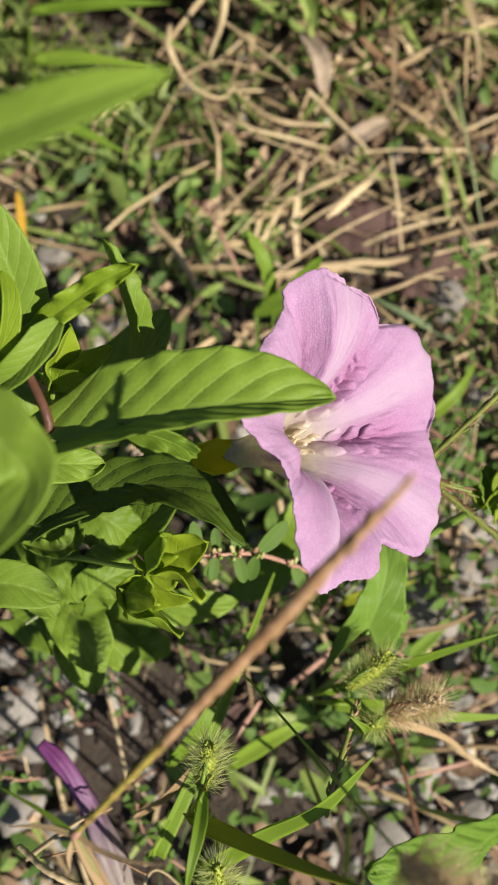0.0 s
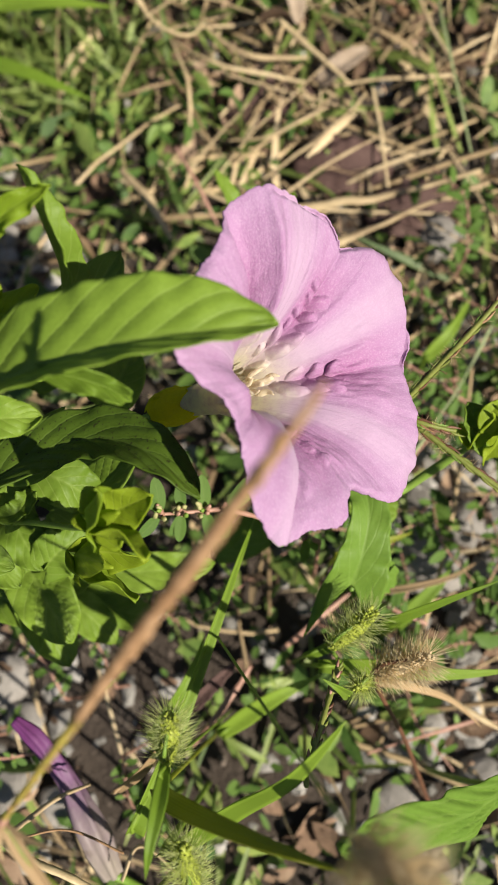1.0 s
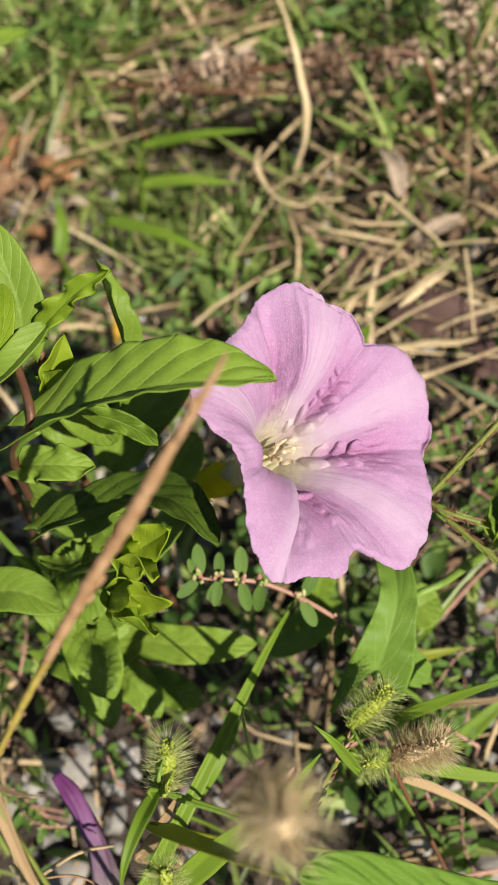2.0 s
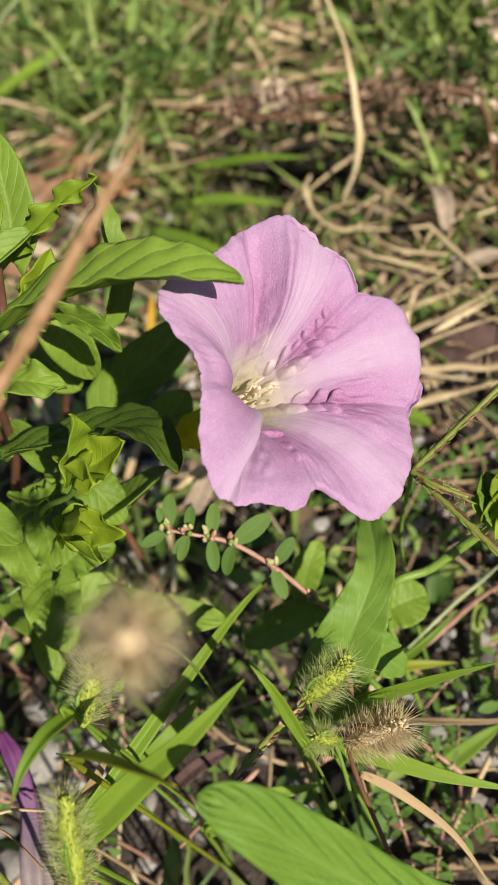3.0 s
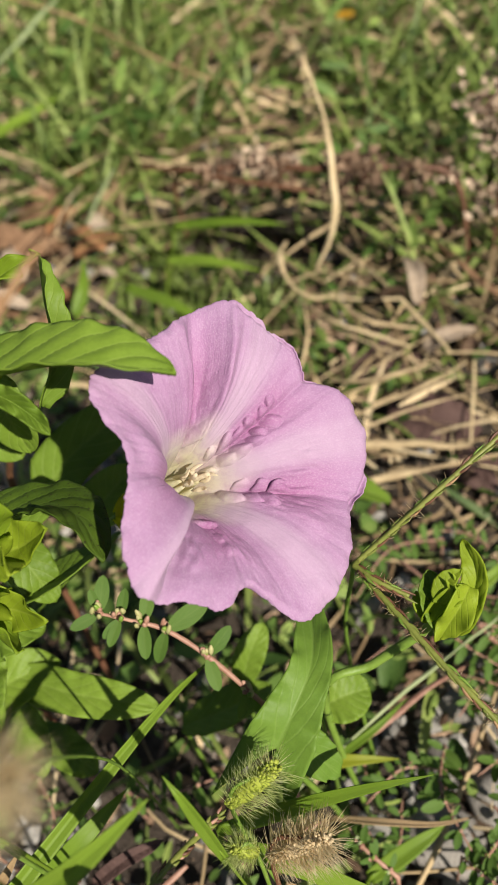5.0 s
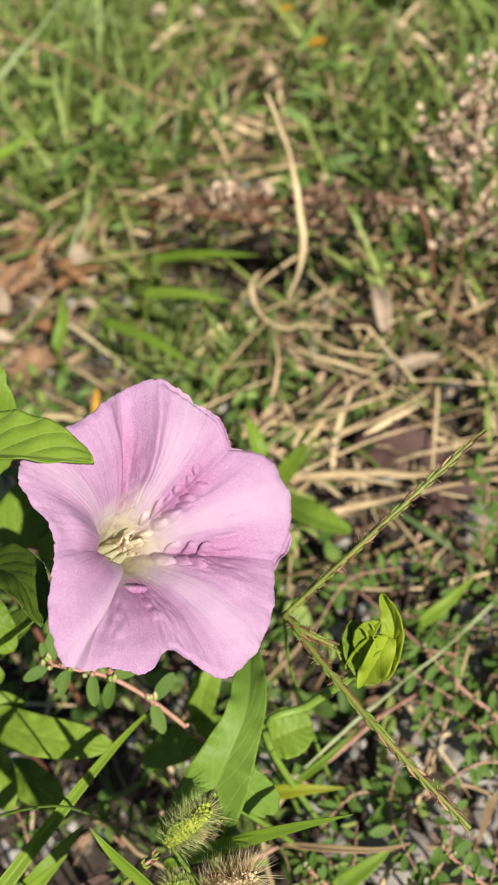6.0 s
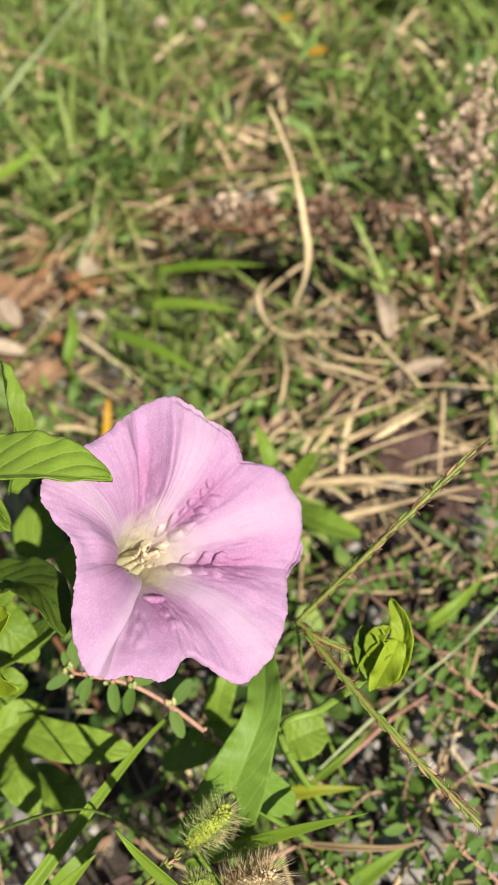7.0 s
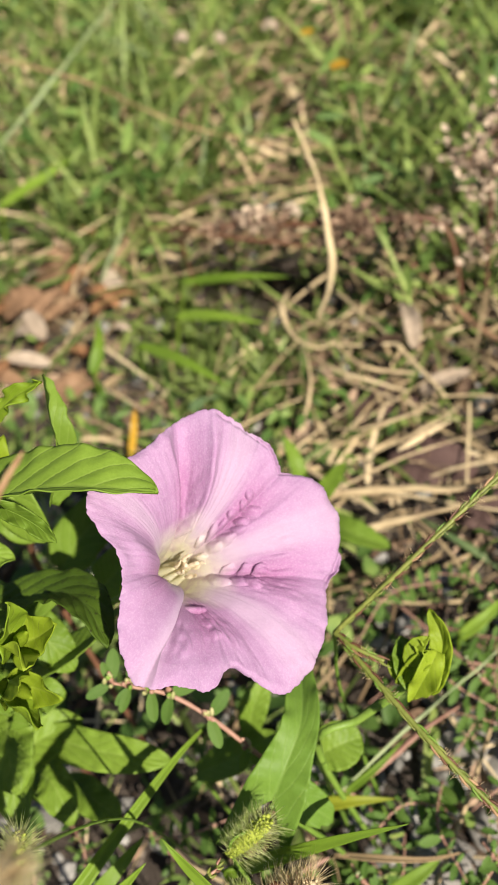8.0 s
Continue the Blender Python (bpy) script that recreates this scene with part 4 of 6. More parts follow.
    # small two-lobed leaf hanging under the large one
    leaf("leaf", [(-0.0155, 0.0610, 0.1718), (-0.0118, 0.0604, 0.1708), (-0.0084, 0.0597, 0.1686), (-0.0056, 0.0586, 0.1655)], 0.0034, (0.45, -0.45, 0.75), LEAF, p, fold=56, lobe=0.003, wave=0.0010, waves=2.4, quilt=0.0004, seed=13, n=30, m=8)
    # leaves in the shade of the large one
    leaf("leaf", [(-0.0435, 0.0823, 0.1050), (-0.0370, 0.0906, 0.1120), (-0.0275, 0.0981, 0.1180), (-0.0198, 0.1094, 0.1200)], 0.0075, (0.2, -0.55, 0.8), LEAF, p, fold=12, quilt=0.0005, seed=15)
    leaf("leaf", [(-0.0256, 0.0763, 0.1100), (-0.0200, 0.0802, 0.1150), (-0.0158, 0.0870, 0.1180)], 0.006, (0.1, -0.5, 0.8), LEAF, p, fold=10, quilt=0.0005, seed=16)
    leaf("leaf", [(-0.0399, 0.0581, 0.0880), (-0.0313, 0.0679, 0.0940), (-0.0204, 0.0796, 0.1000)], 0.0070, (-0.55, 0.35, 0.7), LEAF, p, fold=8, quilt=0.0006, seed=17)
    leaf("leaf", [(-0.0324, 0.0765, 0.1550), (-0.0288, 0.0730, 0.1495), (-0.0275, 0.0722, 0.1390)], 0.0056, (0.2, -0.7, 0.5), LEAF, p, fold=14, lobe=0.003, quilt=0.0005, seed=37)
    leaf("leaf", [(-0.0353, 0.0521, 0.1080), (-0.0225, 0.0560, 0.1150), (-0.0139, 0.0648, 0.1180)], 0.0072, (-0.5, 0.2, 0.8), LEAF, p, fold=12, lobe=0.004, quilt=0.0006, seed=38)
    leaf("leaf", [(-0.0555, 0.0905, 0.1300), (-0.0473, 0.0832, 0.1280), (-0.0425, 0.0822, 0.1210)], 0.0055, (0.1, -0.5, 0.8), LEAF, p, fold=14, quilt=0.0005, seed=39)
    leaf("leaf", [(-0.0404, 0.0610, 0.1180), (-0.0294, 0.0565, 0.1190), (-0.0233, 0.0530, 0.1100)], 0.0058, (-0.2, 0.1, 0.9), LEAF, p, fold=12, lobe=0.004, quilt=0.0006, wave=0.0006, seed=40)
    # lit leaves lower down
    leaf("leaf", [(-0.0288, 0.0673, 0.1250), (-0.0347, 0.0585, 0.1280), (-0.0428, 0.0608, 0.1280), (-0.0534, 0.0670, 0.1260)], 0.0048, SUNNY, LEAF, p, fold=14, quilt=0.0006, lobe=0.0036, wave=0.0012, waves=2.2, n=34, m=9, seed=19)
    leaf("leaf", [(-0.0412, 0.0607, 0.1500), (-0.0325, 0.0603, 0.1520), (-0.0245, 0.0611, 0.1500)], 0.0042, SUNNY, LEAF, p, fold=18, quilt=0.0004, lobe=0.0036, wave=0.0012, waves=2.2, n=34, m=9, seed=20)
    leaf("leaf", [(-0.0347, 0.0539, 0.1220), (-0.0381, 0.0485, 0.1240), (-0.0474, 0.0499, 0.1220)], 0.0026, (0.1, 0.2, 1), LEAF, p, fold=30, wave=0.0006, seed=21)
    leaf("leaf", [(-0.0461, 0.0557, 0.1080), (-0.0407, 0.0464, 0.1100), (-0.0358, 0.0393, 0.1080)], 0.0053, SUNNY, LEAF, p, fold=16, quilt=0.0005, lobe=0.0036, wave=0.0012, waves=2.2, n=34, m=9, seed=22)
    leaf("leaf", [(-0.0587, 0.0551, 0.1050), (-0.0492, 0.0434, 0.1070), (-0.0421, 0.0359, 0.1040)], 0.0051, SUNNY, LEAF, p, fold=16, quilt=0.0005, lobe=0.0036, wave=0.0012, waves=2.2, n=34, m=9, seed=23)
    leaf("leaf", [(-0.0432, 0.0435, 0.1000), (-0.0375, 0.0342, 0.1020), (-0.0311, 0.0243, 0.0980)], 0.0072, SUNNY, LEAF, p, fold=16, lobe=0.003, quilt=0.0006, wave=0.0012, waves=2.2, n=34, m=9, seed=24)
    leaf("leaf", [(-0.0573, 0.0397, 0.1250), (-0.0470, 0.0405, 0.1270), (-0.0366, 0.0381, 0.1240)], 0.0055, (0.2, -0.1, 1), LEAF, p, fold=20, quilt=0.0005, seed=25)
    leaf("leaf", [(-0.0409, 0.0426, 0.0840), (-0.0237, 0.0412, 0.0865), (-0.0114, 0.0419, 0.0870), (-0.0008, 0.0436, 0.0854)], 0.0052, (0.25, -0.25, 0.9), LEAF, p, fold=14, quilt=0.0008, wave=0.0004, n=34, seed=26)
    leaf("leaf", [(-0.0475, 0.0330, 0.0820), (-0.0388, 0.0406, 0.0860), (-0.0301, 0.0489, 0.0840)], 0.0072, SUNNY, LEAF, p, fold=16, quilt=0.0006, lobe=0.0036, wave=0.0012, waves=2.2, n=34, m=9, seed=27)
    leaf("leaf", [(-0.0580, 0.0367, 0.0880), (-0.0456, 0.0327, 0.0900), (-0.0376, 0.0300, 0.0860)], 0.0053, SUNNY, LEAF, p, fold=16, quilt=0.0005, lobe=0.0036, wave=0.0012, waves=2.2, n=34, m=9, seed=28)
    leaf("leaf", [(-0.0437, 0.0371, 0.0900), (-0.0404, 0.0301, 0.0900), (-0.0354, 0.0191, 0.0840)], 0.0064, SUNNY, LEAF, p, fold=16, quilt=0.0006, lobe=0.0036, wave=0.0012, waves=2.2, n=34, m=9, seed=29)
    leaf("leaf", [(-0.0424, 0.0347, 0.0750), (-0.0344, 0.0320, 0.0770), (-0.0273, 0.0248, 0.0720)], 0.0055, SUNNY, LEAF, p, fold=16, quilt=0.0005, lobe=0.0036, wave=0.0012, waves=2.2, n=34, m=9, seed=30)
    leaf("leaf", [(-0.0559, 0.0393, 0.0700), (-0.0447, 0.0346, 0.0720), (-0.0345, 0.0289, 0.0680)], 0.0055, SUNNY, LEAF, p, fold=16, quilt=0.0005, lobe=0.0036, wave=0.0012, waves=2.2, n=34, m=9, seed=33)
    leaf("leaf", [(-0.0370, 0.0363, 0.0620), (-0.0272, 0.0332, 0.0640), (-0.0199, 0.0314, 0.0600)], 0.0051, SUNNY, LEAF, p, fold=16, quilt=0.0005, lobe=0.0036, wave=0.0012, waves=2.2, n=34, m=9, seed=34)
    leaf("leaf", [(-0.0419, 0.0488, 0.1180), (-0.0393, 0.0524, 0.1200), (-0.0349, 0.0549, 0.1180)], 0.004, SUNNY, LEAF, p, fold=12, lobe=0.0036, wave=0.0012, waves=2.2, n=34, m=9, seed=35)
    leaf("leaf", [(-0.0355, 0.0402, 0.1080), (-0.0309, 0.0441, 0.1100), (-0.0243, 0.0480, 0.1080)], 0.0055, SUNNY, LEAF, p, fold=12, quilt=0.0004, lobe=0.0036, wave=0.0012, waves=2.2, n=34, m=9, seed=36)
    # two buds in crumpled bracts
    bracted_bud(p, (-0.0145, 0.0427, 0.1500), Vector((-0.0002, 0.0435, 0.1670)) - Vector((-0.0145, 0.0427, 0.1500)), 0.0122, 41)
    bracted_bud(p, (-0.0215, 0.0391, 0.1340), Vector((-0.0068, 0.0342, 0.1410)) - Vector((-0.0215, 0.0391, 0.1340)), 0.0122, 42, 0.6)
    return p


build_bindweed()


# ---- other leaves of bindweed round the flower ----
def build_arrow_leaf():
    p = thing("arrow_leaf", "upright bright green arrow-shaped bindweed leaf below the flower", "leaf", at=(0.036, 0.045, 0.0))
    tube("petiole", [(0.036, 0.045, 0.0), (0.040, 0.040, 0.05), (0.0312, 0.0363, 0.0980)], [0.0008, 0.0008, 0.0007], STEM_GREEN, p, 16, 6)
    leaf("blade", [(0.0312, 0.0372, 0.0985), (0.0336, 0.0440, 0.1030), (0.0349, 0.0550, 0.1050), (0.0299, 0.0712, 0.1000)], 0.0088, (0.2, -0.6, 0.8), LEAF_SMOOTH, p, shape=arrow, fold=18, lobe=0.0135, wave=0.0005, quilt=0.0001, n=44, m=10, seed=51)
    leaf("lobe", [(0.0323, 0.0414, 0.0970), (0.0372, 0.0402, 0.0920), (0.0430, 0.0393, 0.0840)], 0.0048, (0.3, -0.3, 0.9), LEAF_SMOOTH, p, fold=14, wave=0.0006, n=18, seed=52)
    return p


def build_low_leaf():
    p = thing("broad_leaf", "large pale green bindweed leaf held over the soil", "leaf", at=(0.058, -0.012, 0.0))
    tube("petiole", [(0.058, -0.012, 0.0), (0.060, -0.008, 0.06), (0.0649, -0.0055, 0.0880)], [0.0009, 0.0008, 0.0007], STEM_GREEN, p, 16, 6)
    leaf("blade", [(0.0649, -0.0055, 0.0880), (0.0534, -0.0078, 0.1070), (0.0408, -0.0073, 0.1280), (0.0318, -0.0059, 0.1450), (0.0250, -0.0055, 0.1510)], 0.0060, (0.25, -0.10, 0.95), LEAF_SMOOTH, p, shape=blunt, fold=-22, fold_near=10, wave=0.0009, waves=2.6, quilt=0.0019, n=44, m=10, seed=53)
    return p


def build_small_leaves():
    for k, (name, label, points, width, face, mat) in enumerate((
            ("weed_leaf", "slim bright green leaf standing behind the flower", [(-0.0014, 0.1459, 0.0450), (0.0110, 0.1495, 0.0600), (0.0194, 0.1540, 0.0720)], 0.0036, (0.3, -0.7, 0.5), LEAF),
            ("weed_leaf", "shaded green leaf lying behind the flower", [(-0.0009, 0.1588, 0.0300), (0.0176, 0.1497, 0.0340), (0.0317, 0.1500, 0.0270)], 0.0062, (0.1, 0.2, 1), LEAF),
            ("weed_leaf", "bright green leaf tip rising behind the petals", [(0.0043, 0.1480, 0.0500), (0.0009, 0.1551, 0.0650), (-0.0048, 0.1637, 0.0700)], 0.0030, (0.6, -0.3, 0.6), LEAF),
            ("yellow_leaf", "small upright yellow leaf among the litter", [(-0.0993, 0.1894, 0.0120), (-0.0985, 0.1983, 0.0200), (-0.0993, 0.2070, 0.0260)], 0.0018, (0.5, -0.7, 0.4), YELLOW),
            ("weed_leaf", "rounded green leaf under the arrow leaf", [(0.0335, 0.0556, 0.0750), (0.0390, 0.0591, 0.0770), (0.0440, 0.0631, 0.0750)], 0.0062, SUNNY, LEAF),
            ("weed_leaf", "small yellow-green leaf behind the spurge", [(0.0092, 0.0619, 0.0600), (0.0117, 0.0670, 0.0700), (0.0139, 0.0742, 0.0740)], 0.0042, (0.3, -0.5, 0.8), LEAF),
            ("weed_leaf", "dark green leaf in the flower's shade", [(-0.0040, 0.0492, 0.0550), (0.0078, 0.0550, 0.0600), (0.0173, 0.0637, 0.0600)], 0.0062, (-0.3, 0.0, 0.9), LEAF))):
        q = thing(name, label, "leaf", "leaves behind the flower", at=(points[0][0], points[0][1], 0.0))
        tube("stalk", [(points[0][0], points[0][1], 0.0), Vector(points[0])], [0.0006, 0.0006], STEM_GREEN, q, 6, 6)
        leaf("blade", points, width, face, mat, q, fold=14, quilt=0.0004, wave=0.0003, seed=60 + k, shape=oval if k in (1, 4, 5, 6) else lance)


def build_near_leaves():
    p = thing("bindweed_shoot", "soft green bindweed shoot held up close to the lens", "climbing plant", at=(-0.06, 0.05, 0.0))
    root = Vector((-0.06, 0.05, 0.0))
    tube("stem", [root, (-0.055, 0.052, 0.12), (-0.042, 0.058, 0.21), (-0.0271, 0.0693, 0.2320)], [0.001, 0.0009, 0.0007], STEM_GREEN, p, 24, 6)
    leaf("leaf", [(-0.0262, 0.0674, 0.2320), (-0.0183, 0.0687, 0.2350), (-0.0109, 0.0711, 0.2365), (-0.0031, 0.0760, 0.2350)], 0.0035, (-0.1, 0.0, 0.95), LEAF, p, fold=12, quilt=0.0003, seed=71)
    leaf("leaf", [(-0.0298, 0.0535, 0.2060), (-0.0237, 0.0470, 0.2070), (-0.0207, 0.0426, 0.2060), (-0.0264, 0.0336, 0.2030)], 0.0048, (-0.35, 0.1, 0.9), LEAF, p, fold=10, quilt=0.0003, seed=72)
    tube("petiole", [(-0.050, 0.054, 0.17), (-0.0298, 0.0535, 0.2060)], [0.0006, 0.0006], STEM_GREEN, p, 8, 6)


build_arrow_leaf()
build_low_leaf()
build_small_leaves()
build_near_leaves()


def build_side_shoot():
    """The young shoot to the sunny side, its leaves folded round a bud."""
    p = thing("bindweed_sprig", "young bindweed sprig with folded glossy leaves round a bud", "climbing plant", at=(0.044, 0.052, 0.0))
    tube("stem", [(0.044, 0.052, 0.0), (0.0361, 0.0542, 0.0850), (0.0461, 0.0607, 0.0950), (0.0556, 0.0660, 0.1040), (0.0591, 0.0681, 0.1120)], [0.0008, 0.0010, 0.0011, 0.0008], STEM_GREEN, p, 26, 8)
    leaf("leaf", [(0.0618, 0.0658, 0.1080), (0.0644, 0.0690, 0.1130), (0.0650, 0.0735, 0.1190), (0.0615, 0.0790, 0.1220)], 0.0034, (-0.2, -0.6, 0.7), LEAF_YOUNG, p, "bright folded leaf", fold=32, quilt=0.0003, wave=0.0003, seed=81)
    leaf("leaf", [(0.0623, 0.0664, 0.1080), (0.0594, 0.0688, 0.1120), (0.0569, 0.0711, 0.1150), (0.0554, 0.0736, 0.1170)], 0.0056, (0.3, -0.5, 0.8), LEAF, p, fold=16, cup=0.3, quilt=0.0004, wave=0.0005, shape=bract, seed=82)
    leaf("leaf", [(0.0641, 0.0712, 0.1175), (0.0627, 0.0668, 0.1165), (0.0610, 0.0643, 0.1128), (0.0597, 0.0630, 0.1090)], 0.0034, (0.3, -0.5, 0.8), LEAF_YOUNG, p, fold=34, wave=0.0010, waves=1.6, seed=83, n=26, m=8)
    leaf("leaf", [(0.0630, 0.0708, 0.1172), (0.0598, 0.0680, 0.1166), (0.0559, 0.0650, 0.1110)], 0.0024, (0.1, -0.7, 0.7), LEAF_YOUNG, p, fold=40, wave=0.0008, waves=1.4, seed=86, n=22, m=7)
    leaf("leaf", [(0.0580, 0.0667, 0.1100), (0.0556, 0.0675, 0.1130), (0.0539, 0.0694, 0.1150)], 0.0021, (0.2, -0.6, 0.8), LEAF_YOUNG, p, "pale leaf base", fold=24, wave=0.0003, seed=84, n=14)
    leaf("leaf", [(0.0591, 0.0668, 0.1165), (0.0597, 0.0704, 0.1190), (0.0623, 0.0731, 0.1205)], 0.0024, (-0.3, -0.5, 0.8), LEAF_YOUNG, p, fold=20, wave=0.0004, seed=85, n=14, shape=bract)
    for k, (x, y) in enumerate(((0.0, 0.0), (0.0020, -0.0012), (0.0012, 0.0014))):
        foot = Vector((0.0604, 0.0691, 0.1185)) + Vector((x, y, 0))
        tube("bud", [foot, foot + Vector((-0.0004, 0.0006, 0.0014)), foot + Vector((-0.0010, 0.0010, 0.0026))], [0.0002, 0.0004, 0.00012], LEAF_YOUNG, p, 8, 7, label="small yellowish bud")


build_side_shoot()


# ---- foxtail grass heads ----
def foxtail(label, foot, neck, tip, radius, seeds, bristles, seed_mat, bristle_mat, stem_mat, stem_r=0.0005, bend=(0, 0, 0), seed=1, long=1.0, hair=0.00005):
    rng = random.Random(seed)
    foot, neck, tip, bend = Vector(foot), Vector(neck), Vector(tip), Vector(bend)
    p = thing("foxtail_grass", label, "grass head", "foxtail heads", at=foot)
    tube("stem", [foot, foot.lerp(neck, 0.55) + bend, neck, neck.lerp(tip, 0.9)], [stem_r * 1.2, stem_r, stem_r * 0.9, stem_r * 0.6], stem_mat, p, 24, 6)
    way = (tip - neck)
    length = way.length
    way = way.normalized()
    a = way.orthogonal().normalized()
    b = way.cross(a)
    verts, faces = [], []
    for i in range(seeds):
        s = (i + 0.5) / seeds
        w = i * 2.399
        prof = math.sin(math.pi * (0.12 + 0.80 * s)) ** 0.5
        out = a * math.cos(w) + b * math.sin(w)
        c = neck + way * (length * s + radius * rng.uniform(-0.2, 0.2)) + out * radius * rng.uniform(0.44, 0.62) * prof
        ax = (out * rng.uniform(0.35, 0.8) + way + a * rng.uniform(-0.2, 0.2) + b * rng.uniform(-0.2, 0.2)).normalized()
        sx = ax.cross(out).normalized()
        sy = ax.cross(sx)
        l, t = radius * rng.uniform(0.36, 0.56), radius * rng.uniform(0.11, 0.17)
        base = len(verts)
        verts.append(c - ax * l * 0.5)
        for ring_s, ring_r in ((-0.2, 0.8), (0.15, 1.0), (0.42, 0.6)):
            for k in range(6):
                q = k * math.pi / 3
                verts.append(c + ax * l * ring_s + (sx * math.cos(q) + sy * math.sin(q)) * t * ring_r)
        verts.append(c + ax * l * 0.62)
        for k in range(6):
            n = (k + 1) % 6
            faces.append((base, base + 1 + n, base + 1 + k))
            for r in (0, 1):
                faces.append((base + 1 + r * 6 + k, base + 1 + r * 6 + n, base + 7 + r * 6 + n, base + 7 + r * 6 + k))
            faces.append((base + 13 + k, base + 13 + n, base + 19))
    mesh_object("seed_head", verts, faces, seed_mat, p)
    tube("rachis", [neck - way * radius * 0.2, neck.lerp(tip, 0.5), tip], [radius * 0.35, radius * 0.72, radius * 0.70, radius * 0.2], seed_mat, p, 14, 8)
    verts, faces = [], []
    for i in range(bristles):
        s = rng.random()
        w = rng.uniform(0, 6.283)
        prof = math.sin(math.pi * (0.12 + 0.80 * s)) ** 0.5
        out = (a * math.cos(w) + b * math.sin(w))
        root = neck + way * length * s + out * radius * 0.65 * prof
        d = (out * rng.uniform(0.7, 1.1) + way * rng.uniform(0.25, 1.0)).normalized()
        l = radius * rng.uniform(1.1, 2.1) * long
        x = d.orthogonal().normalized()
        y = d.cross(x)
        r = hair
        k = len(verts)
        sag = Vector((0, 0, -1)) * l * rng.uniform(0, 0.12)
        for pt, rr in ((root, r), (root + d * l * 0.55, r * 0.8)):
            verts += [pt + x * rr, pt - x * rr * 0.5 + y * rr * 0.87, pt - x * rr * 0.5 - y * rr * 0.87]
        verts.append(root + d * l + sag)
        for u in range(3):
            n = (u + 1) % 3
            faces.append((k + u, k + n, k + 3 + n, k + 3 + u))
            faces.append((k + 3 + u, k + 3 + n, k + 6))
    tagged(mesh_object("bristles", verts, faces, bristle_mat, p), kind="stuff")
    return p


foxtail("fresh green foxtail head with pale bristles above a grass blade", (-0.012, 0.004, 0.0), (-0.0037, 0.0038, 0.1329), (-0.0022, 0.0115, 0.1401), 0.0026, 220, 430, SEED_GREEN, BRISTLE, STEM_GREEN, seed=1)
foxtail("short green foxtail head leaning beside a long grass blade", (0.040, 0.012, 0.0), (0.0265, 0.0239, 0.1034), (0.0348, 0.0305, 0.1109), 0.0029, 220, 480, SEED_GREEN, BRISTLE, STEM_GREEN, seed=2)
foxtail("ripe tan foxtail head on a reddish brown stem", (0.0610, -0.0256, 0.0000), (0.0357, 0.0180, 0.0990), (0.0465, 0.0218, 0.1075), 0.0026, 170, 620, SEED_TAN, BRISTLE_PALE, STEM_RED, stem_r=0.0006, seed=3, long=1.25, hair=0.00007, bend=(0.0, 0.002, 0.0))
foxtail("small pale green foxtail head beside the tan one", (0.037, 0.004, 0.0), (0.0337, 0.0170, 0.1040), (0.0311, 0.0153, 0.1090), 0.0022, 90, 300, SEED_GREEN, BRISTLE, STEM_GREEN, seed=4)
foxtail("bright green foxtail head low beside the grass", (-0.008, -0.02, 0.0), (0.0005, -0.0194, 0.1220), (0.0002, -0.0088, 0.1380), 0.0026, 90, 560, SEED_GREEN, BRISTLE, STEM_GREEN, seed=5)
foxtail("dry fluffy foxtail head raised close to the lens", (-0.012, 0.034, 0.0), (0.0255, 0.0025, 0.1895), (0.0305, -0.0015, 0.1985), 0.0026, 130, 340, SEED_TAN, BRISTLE_PALE, STEM_GREEN, stem_r=0.0003, seed=6, long=1.25, hair=0.00009, bend=(-0.006, 0.008, 0.0))


